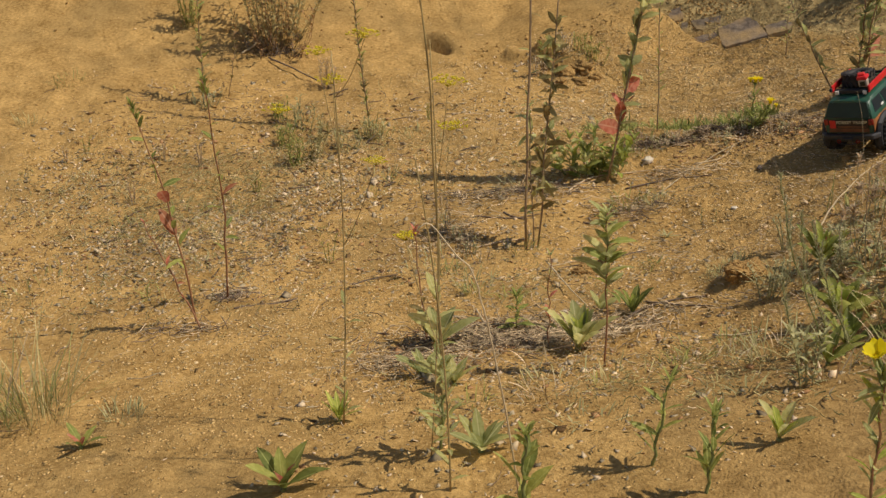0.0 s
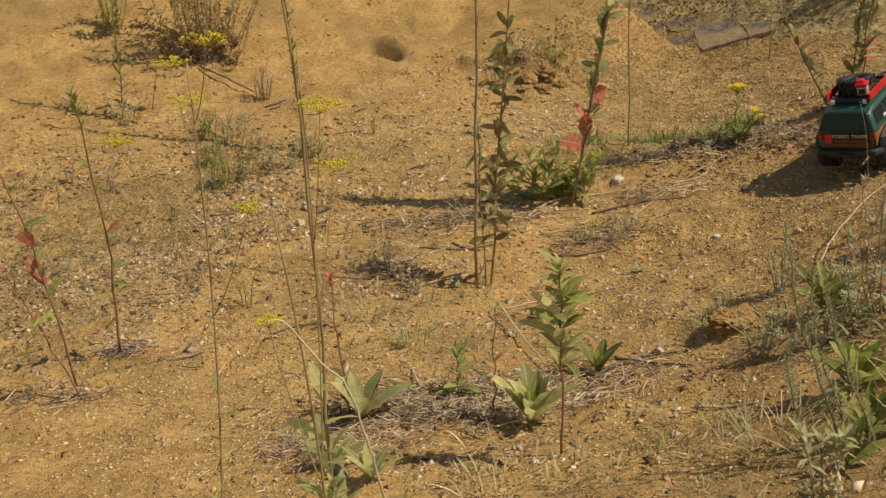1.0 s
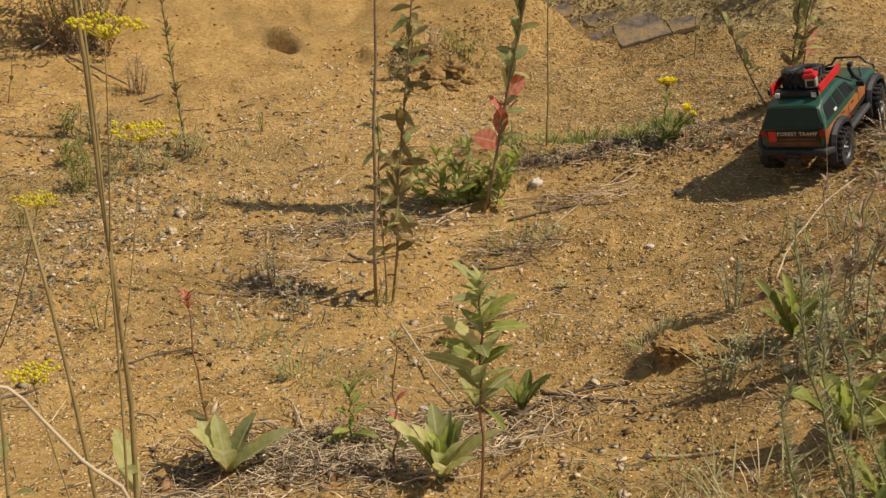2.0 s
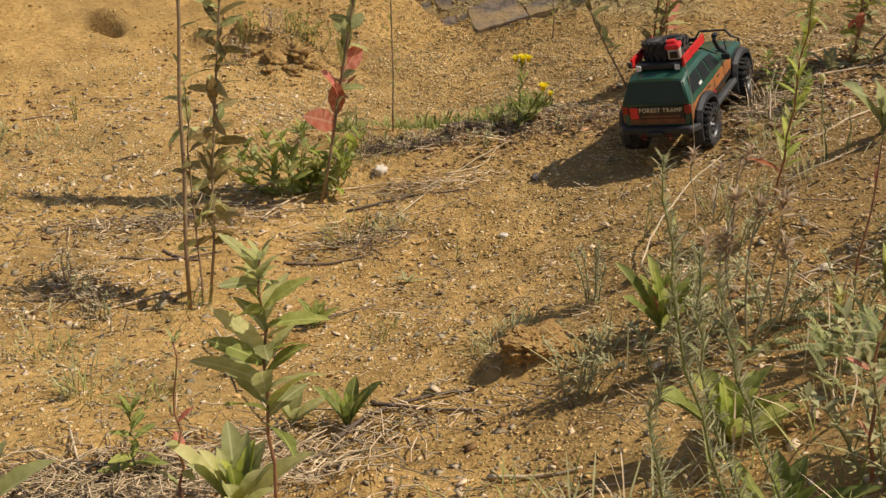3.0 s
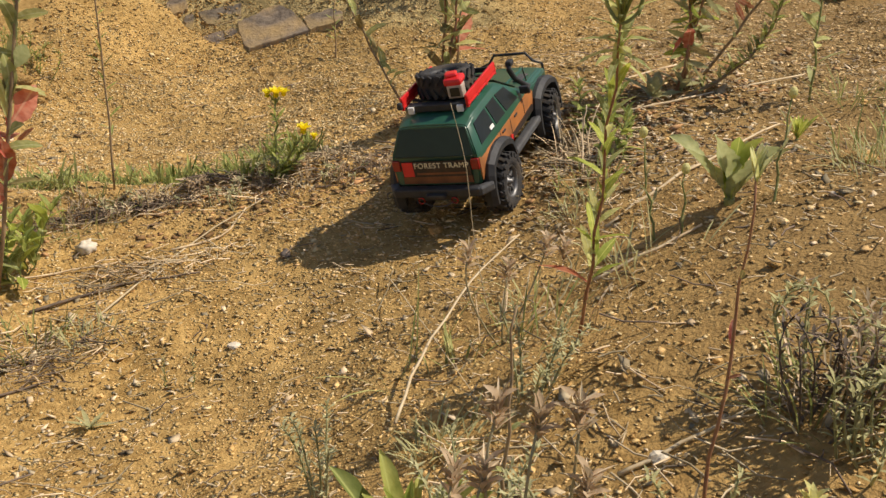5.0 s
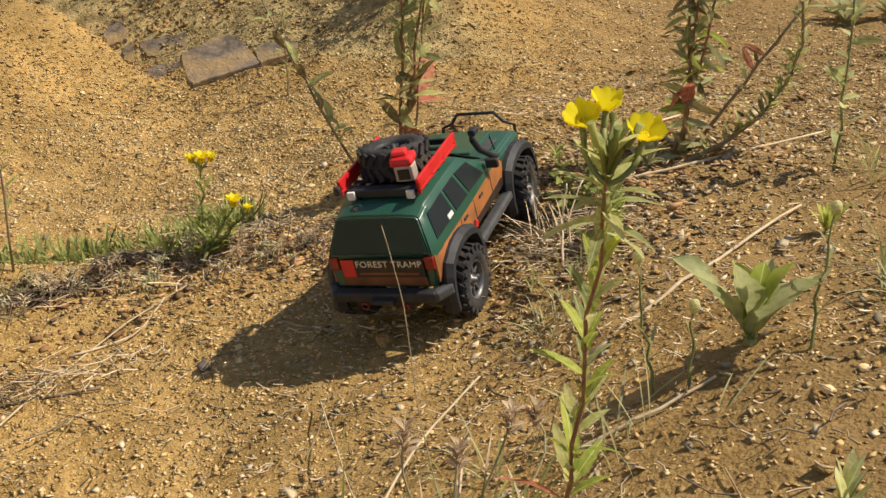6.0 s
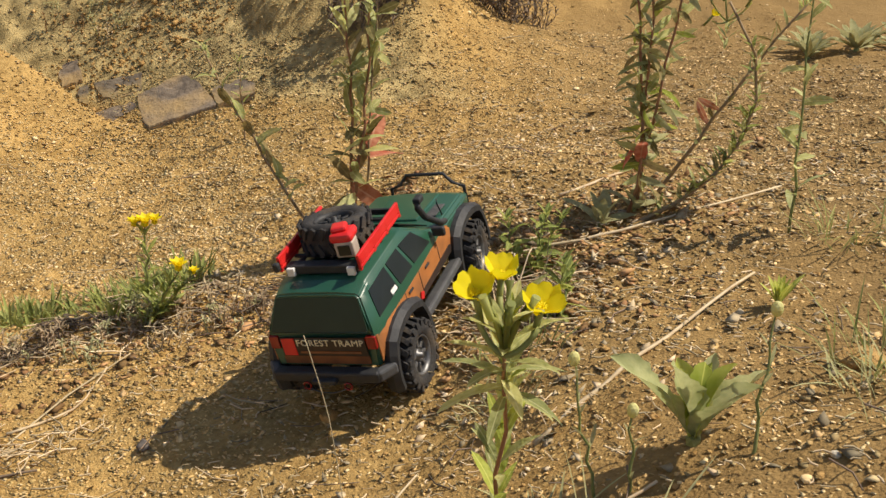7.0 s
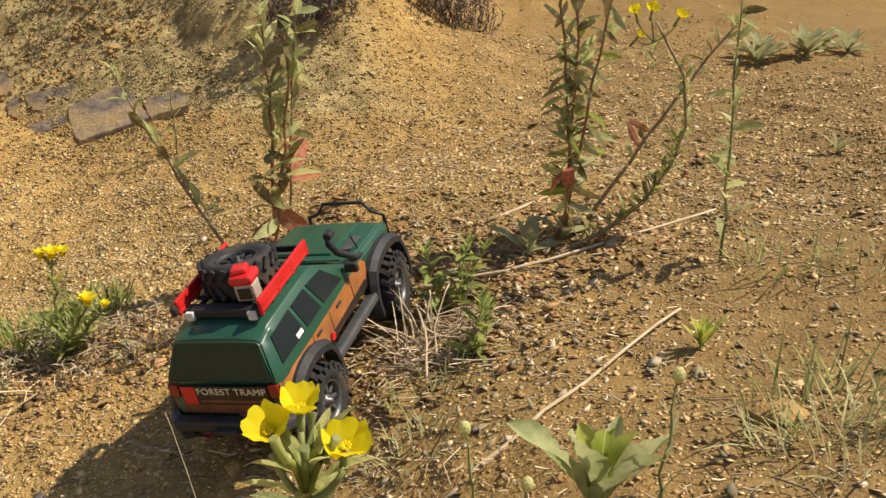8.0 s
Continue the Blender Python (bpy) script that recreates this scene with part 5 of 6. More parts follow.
# ---- plants: the right-hand slope ----
rosette(0.945, 2.10, 0.125, 18, "rosette of upright green leaves with two red leaves", LEAF, "spoon", (42, 86), 2, 0.62, 70, heart=5)
rosette(0.865, 1.705, 0.12, 14, "large rosette of broad green leaves with a red leaf", LEAF, "wavy", (35, 83), 1, 0.72, 71, heart=3)
rosette(0.80, 1.47, 0.095, 10, "green rosette among grass on the slope", LEAF, "spoon", (40, 83), 0, 0.9, 72, heart=2)
rosette(0.73, 1.36, 0.08, 9, "green leafy rosette on the slope", LEAF, "spoon", (45, 83), 1, 0.9, 73)
wormwood(0.99, 2.06, 13, 0.10, 0.10, "low silvery feathery wormwood bush", 74, LEAF_SILVER, leaflet=0.011, per=34)
wormwood(0.90, 1.96, 10, 0.11, 0.09, "low silvery feathery wormwood bush", 75, LEAF_SILVER, leaflet=0.011, per=34)
for k, (x, y, n, size) in enumerate([(1.00, 1.92, 10, 0.048), (1.045, 1.96, 8, 0.046), (1.075, 1.80, 24, 0.040), (1.035, 1.775, 24, 0.042), (1.115, 1.765, 20, 0.040), (1.00, 1.70, 14, 0.042), (0.93, 1.88, 6, 0.04), (1.13, 1.70, 12, 0.042), (1.06, 1.73, 16, 0.042), (1.09, 1.84, 10, 0.038)]):
    vetch(x, y, n, size, "low vetch with feathery grey-green leaves", 300 + k)
wormwood(0.80, 2.02, 7, 0.10, 0.07, "silvery feathery sprigs of wormwood", 78, LEAF_SILVER, leaflet=0.011, per=34)
wormwood(1.15, 2.30, 8, 0.10, 0.07, "silvery feathery sprigs of wormwood", 80, LEAF_SILVER, leaflet=0.011, per=34)
wormwood(0.93, 2.33, 5, 0.12, 0.06, "silvery feathery sprigs of wormwood", 81, LEAF_SILVER, leaflet=0.011, per=34)
wormwood(0.66, 1.24, 3, 0.11, 0.06, "thin grey-green grassy weed clump", 82, leaflet=0.024)
wormwood(1.06, 1.98, 7, 0.10, 0.08, "low silvery feathery wormwood bush", 76, LEAF_SILVER, leaflet=0.011, per=34)
wormwood(1.12, 1.90, 5, 0.10, 0.07, "low grey-green feathery wormwood bush", 77, LEAF_GREY, leaflet=0.011, per=34)
wormwood(0.93, 1.50, 11, 0.15, 0.12, "thin grey-green grassy weed clump", 83, leaflet=0.024)
herb(1.167, 1.984, (0.0, 0.0, 0.30), "thin red-stemmed weed with leaves at its tip", 4, 0.02, (0.3, 0.75), "narrow", LEAF_PALE, STEM_RED, 0.0019, 20, (), (0.004, 0, 0), 85, 6, 0.03, 0.2, 1.7, tip_el=84, mats=(LEAF_RED, LEAF_DULL))
herb(0.90, 1.50, (-0.02, 0.0, 0.20), "brown-stemmed weed with a closed leafy tip", 4, 0.025, (0.3, 0.8), "narrow", LEAF, STEM_RED, 0.0022, 30, (), (0, 0, 0), 86, 9, 0.050, 0.2, 1.8, tip_el=88, mats=(LEAF_RED, LEAF_DULL))
herb(1.03, 2.09, (0.0, 0.0, 0.225), "bare dry brown stem standing upright", 2, 0.02, (0.3, 0.6), "curl", LEAF_PALE, STEM_BROWN, 0.0022, 30, (), (0, 0, 0), 87, 0)


for k, (x, y, tip) in enumerate([(0.76, 1.44, (-0.148, -0.06, 0.69)), (0.775, 1.45, (-0.105, -0.02, 0.60)), (0.80, 1.41, (-0.10, 0.05, 0.57)), (0.72, 1.47, (-0.05, 0.0, 0.47))]):
    herb(x, y, (tip[0], tip[1], tip[2] - ground_z(x, y)), "silvery feathery wormwood sprig leaning over", 260, 0.014, (0.1, 0.99), "narrow", LEAF_SILVER, STEM_GREEN, 0.0016, 40, (), (-0.02, 0, 0.02), 88 + k, 8, 0.014, 0.35, 0.62, name="wormwood_sprig")


def dry_heads(x, y, tips, label, seed):
    """A dry weed with brown seed heads on branching stems."""
    rnd = random.Random(seed)
    ob = thing("dry_weed", label, "plant", x, y)
    for tip in tips:
        tip = Vector(tip)
        stem = part("stem", tube(bmesh.new(), bend((0, 0, -0.01), tip, (0.3 * tip.x + rnd.uniform(-0.012, 0.012), rnd.uniform(-0.012, 0.012), 0.01), 6), 0.0015, 0.0011, 5), STEM_PALE, ob)
        for mat, n, el, ln, wd in ((SEED, 15, (20, 70), 0.020, 0.0075), (STRAW, 14, (30, 80), 0.022, 0.0018)):
            bm = bmesh.new()
            for k in range(n):
                m = Matrix.Translation(tip + Vector((0, 0, 0.026 * k / n - 0.016))) @ pose(0, 0, 0, 0, 0, k * 137.5) @ pose(0, 0, 0, 0, -rnd.uniform(*el), 0)
                leaf_sheet(bm, m, ln * rnd.uniform(0.7, 1.1), wd, 0.2, 0.6, 3)
            tagged(part("seed_head" if mat is SEED else "down", bm, mat, stem, "brown dry seed head" if mat is SEED else "pale hairs"), kind="stuff")
    return ob


dry_heads(0.994, 1.923, [(-0.038, 0.022, 0.20), (-0.012, 0.008, 0.195), (-0.046, 0.02, 0.15), (0.022, -0.01, 0.147), (0.012, -0.005, 0.205)], "dry weed with fluffy brown seed heads", 1)
dry_heads(0.955, 1.95, [(-0.02, 0.02, 0.15)], "dry weed with a fluffy brown seed head", 3)
dry_heads(1.20, 2.50, [(0.0, 0.0, 0.10), (0.05, 0.0, 0.13), (-0.05, 0.01, 0.12), (0.1, 0.05, 0.1)], "dry weed with brown seed heads", 4)


def vetch_flower(x, y, h, label, seed):
    ob = thing("pale_flower", label, "flower", x, y)
    rnd = random.Random(seed)
    part("stem", tube(bmesh.new(), bend((0, 0, -0.01), (0, 0, h), (0.006, 0, 0), 5), 0.0015, 0.001, 5), STEM_GREEN, ob)
    bm = bmesh.new()
    for k in range(28):
        m = Matrix.Translation((0, 0, h - 0.024 + 0.0010 * k)) @ pose(0, 0, 0, 0, 0, k * 137.5) @ pose(0, 0, 0, 0, -rnd.uniform(40, 80), 0)
        leaf_sheet(bm, m, 0.017, 0.0065, 0.2, 0.7, 3)
    part("flower_head", bm, PALE_FLOWER, ob, "pale yellow flower spike")
    return ob


for k, (x, y, h) in enumerate([(1.062, 1.85, 0.065), (1.11, 1.83, 0.085), (1.128, 1.815, 0.10)]):
    vetch_flower(x, y, h, "pale yellow vetch flower on a stem", k)
for k, (x, y, n, h, s, m) in enumerate([(1.32, 2.02, 60, 0.09, 0.06, GRASS), (1.33, 2.04, 30, 0.08, 0.05, LITTER), (1.755, 2.465, 90, 0.08, 0.10, LEAF_GREY), (1.487, 2.888, 60, 0.05, 0.06, LEAF_GREY), (1.803, 2.568, 70, 0.09, 0.08, GRASS), (1.892, 2.447, 70, 0.09, 0.08, GRASS),
                                        (1.540, 2.957, 40, 0.06, 0.06, GRASS), (1.604, 3.095, 60, 0.10, 0.06, LITTER), (2.057, 2.952, 40, 0.08, 0.06, GRASS), (2.151, 2.872, 50, 0.06, 0.08, GRASS), (0.86, 2.07, 50, 0.10, 0.06, LEAF_GREY), (0.70, 1.60, 50, 0.10, 0.08, LEAF_GREY), (0.62, 1.75, 40, 0.05, 0.10, GRASS)]):
    grass_tuft(x, y, n, h, s, "tuft of thin grey-green grass on the slope", m, 120 + k, 0.8)


rnd = random.Random(31)
for k in range(26):
    x, y = (rnd.uniform(0.70, 1.0), rnd.uniform(1.2, 1.75)) if k < 16 else (rnd.uniform(1.02, 1.40), rnd.uniform(1.85, 2.65))
    grass_tuft(x, y, rnd.randint(8, 20), rnd.uniform(0.06, 0.16), rnd.uniform(0.03, 0.07), "sparse tuft of pale dry grass on the slope", (LITTER, GRASS, LEAF_GREY)[k % 3], 200 + k, 0.7, rnd.uniform(0.0016, 0.0028))
for k, (x, y) in enumerate([(-0.90, 1.72), (-0.97, 1.66), (-0.84, 1.62)]):
    grass_tuft(x, y, 24, 0.30, 0.06, "tall tuft of dry yellow grass on sand", LITTER if k % 2 else SPROUT, 240 + k, 0.45, 0.002)


def primrose_flower(parent, p, size, turn, tip, seed):
    """A four-petalled evening primrose: broad notched petals round a green throat."""
    rnd = random.Random(seed)
    base = Matrix.Translation(p) @ pose(0, 0, 0, 0, 0, turn) @ pose(0, 0, 0, 0, tip, 0)
    flower = part("flower", tube(bmesh.new(), [base @ Vector((0, 0, -0.022)), base @ Vector((0, 0, 0.001))], 0.0018, 0.0022, 8), STEM_GREEN, parent, "bright yellow four-petalled flower")
    for k in range(4):
        bm = bmesh.new()
        rows = []
        for i in range(7):
            t = i / 6
            w = size * 0.95 * (math.sin(math.pi * (0.20 + 0.50 * t)) ** 1.1)
            row = []
            for j in range(7):
                s = j / 6 * 2 - 1
                r = size * t * (1 - 0.08 * (1 - abs(s)) * (t > 0.9)) * (1 - 0.14 * s * s * t)
                z = size * (1.10 * t - 0.22 * t * t) + 0.10 * size * s * s * t + 0.09 * size * math.sin(6 * s + seed + 2 * k) * t * t
                row.append(bm.verts.new((0.001 + r * 0.78, s * w * (0.30 + 0.36 * min(1, 2 * t)), z)))
            rows.append(row)
        for a, b in zip(rows, rows[1:]):
            for j in range(6):
                bm.faces.new((a[j], b[j], b[j + 1], a[j + 1])).smooth = True
        part("petal", bm, PETAL, flower, "broad bright yellow petal", base @ pose(0, 0, 0, 0, rnd.uniform(-6, 6), 90 * k + rnd.uniform(-8, 8)))
    bm = bmesh.new()
    for k in range(8):
        a = k * math.pi / 4
        tube(bm, [base @ Vector((0, 0, 0.002)), base @ Vector((0.0025 * math.cos(a), 0.0025 * math.sin(a), size * 0.38))], 0.0004, 0.0006, 4)
    tagged(part("stamen_cluster", bm, PETAL, flower), kind="stuff")


def evening_primrose(x, y, top, flowers, label, seed, leaves=30, r=0.003):
    ob = herb(x, y, top, label, leaves, 0.032, (0.22, 0.97), "lance", LEAF_PALE, STEM_RED, r, 50, (0,), (0.004, 0, 0), seed, 22, 0.042, 0.1, 0.8, name="evening_primrose", mats=(LEAF_PALE, LEAF_LIME))
    tip = Vector(top)
    for k, (fx, fy, fz, s, turn, tilt) in enumerate(flowers):
        p = tip + Vector((fx, fy, fz))
        part("flower_stalk", tube(bmesh.new(), bend(tip + Vector((0, 0, -0.02)), p - Vector((0, 0, 0.01)), (0, 0, -0.004), 5), 0.0018, 0.0016, 6), STEM_GREEN, ob)
        primrose_flower(ob, p, s, turn, tilt, seed + k)
    rnd = random.Random(seed)
    for k in range(6):
        a = k * 1.1
        q = tip + Vector((0.010 * math.cos(a), 0.010 * math.sin(a), 0.004))
        part("bud", tube(bmesh.new(), [tip + Vector((0, 0, -0.02)), q.lerp(tip, 0.3), q, q + Vector((0.006 * math.cos(a), 0.006 * math.sin(a), 0.014))], 0.0012, 0.0026, 6), LEAF_PALE, ob, "pale green bud")
    return ob


evening_primrose(1.245, 2.385, (-0.079, -0.171, 0.424), [(-0.014, 0.010, 0.012, 0.0128, 225, 28), (0.001, 0.012, 0.020, 0.0120, 250, 10), (0.017, -0.006, 0.007, 0.0128, 262, 26)],
                 "evening primrose with three large bright yellow flowers", 130, 46, 0.0023)
evening_primrose(0.571, 0.70, (-0.015, -0.01, 0.683 - ground_z(0.56, 0.70)), [(-0.010, 0.0, 0.018, 0.017, 200, 25), (0.018, 0.010, 0.010, 0.016, 300, 30)], "evening primrose with bright yellow flowers beside the track", 170, 26, 0.0025)
sized(rosette(1.540, 2.548, 0.15, 9, "broad-leaved grey-green rosette on bare ground", LEAF_VETCH, "wavy", (46, 85), 0, 0.66, 131, heart=4), 0.87)
for k, (x, y, top) in enumerate([(1.444, 2.565, (-0.03, 0.015, 0.15)), (1.461, 2.530, (-0.005, 0.003, 0.09)), (1.556, 2.476, (0.02, 0.02, 0.14))]):
    ob = herb(x, y, top, "thin weed with a pale round bud", 6, 0.025, (0.2, 0.9), "narrow", LEAF_GREY, STEM_GREEN, 0.002, 40, (), (0, 0, 0), 132 + k, 0, name="budding_weed")
    bm = bmesh.new()
    bmesh.ops.create_icosphere(bm, subdivisions=2, radius=0.006, matrix=Matrix.Translation(top) @ Matrix.Diagonal((1, 1, 1.35, 1)))
    part("bud", bm, PALE_FLOWER, ob, "pale round bud")

# saplings behind the car
sized(herb(1.511, 3.646, (-0.02, 0.005, 0.50), "leafy sapling with pale drooping leaves and red lower leaves", 26, 0.062, (0.18, 0.98), "lance", LEAF_PALE, STEM_RED, 0.0042, 10, (1, 4), (0.01, 0, 0), 140, 5, 0.03, 0.3, 1.0, ((0.03, -0.01, 0.47),), "sapling", mats=(LEAF_PALE, LEAF_PALE, LEAF_PALE, LEAF_VETCH, LEAF_DULL), wild=55), 0.89)
sized(herb(1.535, 3.645, (0.02, -0.006, 0.52), "leafy sapling with pale leaves", 24, 0.06, (0.3, 0.98), "lance", LEAF_PALE, STEM_BROWN, 0.0030, 15, (1,), (0, 0, 0), 141, 5, 0.03, 0.3, name="sapling", mats=(LEAF_PALE, LEAF_PALE, LEAF_PALE, LEAF_VETCH, LEAF_DULL), wild=55), 0.89)
sized(herb(1.461, 3.670, (-0.23, 0.06, 0.41), "slanting sapling stem with sparse curled leaves", 15, 0.05, (0.25, 0.98), "curl", LEAF_PALE, STEM_BROWN, 0.0038, 30, (), (0, 0, -0.012), 142, 5, 0.03, 0.3, name="sapling", mats=(LEAF_PALE, LEAF_PALE, LEAF_PALE, LEAF_VETCH, LEAF_DULL), wild=55), 0.90)
sized(herb(1.891, 3.267, (-0.02, 0.01, 0.62), "bushy leafy weed with pale leaves and reddish lower leaves", 62, 0.050, (0.12, 0.98), "lance", LEAF_PALE, STEM_RED, 0.0036, 5, (2, 7), (0.008, 0, 0), 143, 6, 0.03, 0.3, 0.75, ((0.06, -0.02, 0.58), (-0.05, 0.02, 0.52)), "leafy_sapling", mats=(LEAF_PALE, LEAF_PALE, LEAF_GREY, LEAF_GREY, LEAF_DULL, LEAF_LIME), wild=55), 0.86)
sized(herb(1.959, 3.326, (0.21, -0.13, 0.40), "slanting leafy stem of a sapling", 30, 0.035, (0.2, 0.99), "narrow", LEAF, STEM_BROWN, 0.0045, 35, (6, 9), (0, 0, 0.012), 144, 6, 0.03, 0.3, 1.3, name="leafy_sapling", mats=(LEAF_PALE, LEAF_PALE, LEAF_PALE, LEAF_VETCH, LEAF_DULL), wild=55), 0.86)
sized(herb(2.028, 3.044, (-0.015, 0.01, 0.46), "thin upright weed with yellow-green leaves", 22, 0.05, (0.1, 0.95), "lance", LEAF_PALE, STEM_GREEN, 0.0028, 20, (), (0, 0, 0), 145, 4, 0.03, 0.4, mats=(LEAF_PALE, LEAF_PALE, LEAF_PALE, LEAF_VETCH, LEAF_DULL), wild=55), 0.87)


def arched_primrose(x, y, label, seed):
    """An evening primrose whose stem bends out low over the ground and then up, with flowers at its tip."""
    rnd = random.Random(seed)
    ob = thing("evening_primrose", label, "plant", x, y)
    run = [Vector(p) for p in ((0, 0, -0.01), (0.085, -0.034, 0.045), (0.135, -0.055, 0.095), (0.166, -0.067, 0.15), (0.182, -0.074, 0.215), (0.172, -0.070, 0.29), (0.125, -0.052, 0.37))]
    part("stem", tube(bmesh.new(), run, 0.0042, 0.0020, 7), STEM_BROWN, ob)
    for k in range(96):
        t = 0.08 + 0.80 * (k + rnd.random()) / 96
        put_leaf(ob, "narrow", rnd.choice((LEAF, LEAF, LEAF_DULL, LEAF_PALE)), along(run, t), k * 137.5, rnd.uniform(15, 70), rnd.uniform(0.026, 0.042) * (1.1 - 0.4 * t), 1.7, rnd.uniform(-40, 40))
    tip = run[-1]
    for k, (fx, fy, fz) in enumerate(((-0.030, 0.010, 0.012), (-0.006, 0.004, 0.016), (0.032, -0.012, 0.008), (-0.022, 0.008, -0.022))):
        p = tip + Vector((fx, fy, fz))
        part("flower_stalk", tube(bmesh.new(), bend(tip + Vector((0, 0, -0.03)), p - Vector((0, 0, 0.008)), (0, 0, -0.004), 5), 0.0014, 0.0012, 6), LEAF_PALE, ob)
        primrose_flower(ob, p, 0.0105 if k < 3 else 0.008, 220 + 25 * k, 40, seed + k)
    for k in range(8):
        put_leaf(ob, "narrow", LEAF_PALE, tip + Vector((0, 0, -0.03 - 0.006 * k)), k * 137.5, 50, 0.030, 1.6)
    return ob


arched_primrose(1.846, 3.241, "arching evening primrose branch with small yellow flowers", 146)
rosette(1.82, 3.255, 0.080, 8, "low weed with pale silvery oval leaves", LEAF_GREY, "lance", (30, 80), 0, 1.15, 160)
rosette(1.885, 3.262, 0.062, 7, "low weed with pale silvery oval leaves", LEAF_GREY, "lance", (25, 75), 0, 1.15, 161)
sized(rosette(1.835, 2.810, 0.06, 14, "small bright yellow-green weed on bare ground", LEAF_LIME, "narrow", (55, 88), 0, 1.5, 148, heart=6), 0.85)
sized(herb(1.667, 3.187, (0.02, 0.0, 0.11), "low bushy green weed among litter", 18, 0.034, (0.1, 0.95), "lance", LEAF, STEM_GREEN, 0.002, 15, (), (0, 0, 0), 149, 5, 0.03, 0.2, 1.0, ((0.07, 0.03, 0.09), (-0.05, 0.02, 0.10)), "bushy_weed"), 0.87)
sized(herb(1.622, 3.035, (0.02, 0.0, 0.10), "low bushy green weed beside dry stalks", 16, 0.034, (0.1, 0.95), "lance", LEAF, STEM_GREEN, 0.002, 15, (), (0, 0, 0), 150, 5, 0.03, 0.2, 1.0, ((0.05, 0.03, 0.07),), "bushy_weed"), 0.86)
for k, (x, y) in enumerate([(3.104, 4.382), (3.198, 4.290), (3.269, 4.212), (3.056, 4.312), (3.299, 4.353)]):
    rosette(x, y, 0.10, 12, "pale grey-green rosette on the far slope", LEAF_GREY, "spoon", (12, 60), 0, 1.1, 310 + k)
sized(rosette(3.147, 4.237, 0.12, 14, "grey-green rosette on the far slope", LEAF_GREY, "lance", (40, 73), 0, 1.0, 152), 0.99)
sized(rosette(3.009, 4.263, 0.11, 12, "grey-green rosette on the far slope", LEAF_GREY, "lance", (40, 73), 0, 1.0, 153), 0.99)
sized(rosette(2.529, 3.384, 0.06, 9, "small grey-green rosette on bare slope", LEAF_GREY, "narrow", (40, 73), 0, 1.6, 154), 0.91)
sized(herb(1.488, 4.523, (-0.01, 0.0, 0.22), "thin weed by the slabs", 14, 0.035, (0.2, 0.95), "narrow", LEAF, STEM_BROWN, 0.003, 30, (), (0, 0, 0), 155, 5, 0.03), 0.93)
rnd = random.Random(91)
for k in range(60):
    x = rnd.uniform(0.75, 2.0)
    y = float(np.interp(x, [p[0] for p in BANK_FOOT], [p[1] for p in BANK_FOOT])) + rnd.uniform(0.17, 0.75)
    if abs(x - 1.3) < 0.3 and y < 5.12:
        continue
    wormwood(x, y, rnd.randint(6, 12), rnd.uniform(0.025, 0.06), rnd.uniform(0.05, 0.12), "low brown-green scrub on the bank", 330 + k, (LITTER, SEED, LEAF_FINE, DEAD_LEAF, LEAF_GREY)[k % 5], leaflet=0.012, per=12, name="bank_scrub", base=0.8, wild=0.03)
for k, (x, y) in enumerate([(1.90, 4.70), (1.98, 4.76), (1.83, 4.74), (2.25, 4.86), (2.36, 4.88), (2.46, 4.92), (2.32, 4.92)]):
    wormwood(x, y, 26, 0.10, 0.09, "dark dead scrub on the bank", 350 + k, TWIG, leaflet=0.02, per=16, name="dead_scrub", base=0.8, wild=0.05)
rosette(0.70, 2.83, 0.04, 10, "small grey-green rosette on sand", LEAF_GREY, "narrow", (15, 55), 0, 1.6, 190)
herb(0.815, 2.88, (0.0, 0.0, 0.05), "tiny upright weed on the sand", 9, 0.014, (0.3, 0.98), "narrow", LEAF_GREY, STEM_GREEN, 0.0012, 40, (), seed=191, tip=4, tip_size=0.01)
herb(0.855, 2.86, (0.0, 0.0, 0.05), "tiny upright weed on the sand", 9, 0.014, (0.3, 0.98), "narrow", LEAF_GREY, STEM_GREEN, 0.0012, 40, (), seed=192, tip=4, tip_size=0.01)
herb(0.20, 2.08, (0.0, 0.0, 0.10), "small leafy green weed in litter", 14, 0.04, (0.2, 0.95), "lance", LEAF, STEM_GREEN, 0.002, 20, (), seed=193)

# ---- dry stalks ----
PALE = "pale dry stalk lying on the ground"
stalk([(1.465, 2.749, 0), (1.619, 2.801, 0), (1.887, 2.935, 0.004)], 0.0036, PALE)
stalk([(1.624, 3.284, 0.005), (1.763, 3.217, 0), (1.901, 3.199, 0), (2.149, 3.228, 0.004)], 0.0036, PALE)
stalk([(1.341, 2.539, 0), (1.399, 2.520, 0), (1.482, 2.517, 0)], 0.003, PALE)
stalk([(0.88, 3.36, 0), (0.98, 3.39, 0), (1.04, 3.47, 0.008)], 0.0026, PALE)
stalk([(1.03, 2.40, 0.0), (1.09, 2.50, 0.035), (1.20, 2.62, 0.065), (1.30, 2.70, 0.07)], 0.0022, "arched pale straw over the sand")
stalk([(1.14, 2.08, 0), (1.23, 2.08, 0), (1.36, 2.07, 0)], 0.0024, PALE)
stalk([(1.814, 3.396, 0), (1.978, 3.452, 0), (2.202, 3.577, 0)], 0.0032, PALE)
stalk([(1.19, 2.98, 0.01), (1.15, 2.70, 0.03), (1.11, 2.34, 0.0)], 0.0011, "thin pale straw leaning over")
stalk([(0.31, 2.62, 0.03), (0.35, 2.40, 0.015), (0.40, 2.18, 0)], 0.0026, PALE)
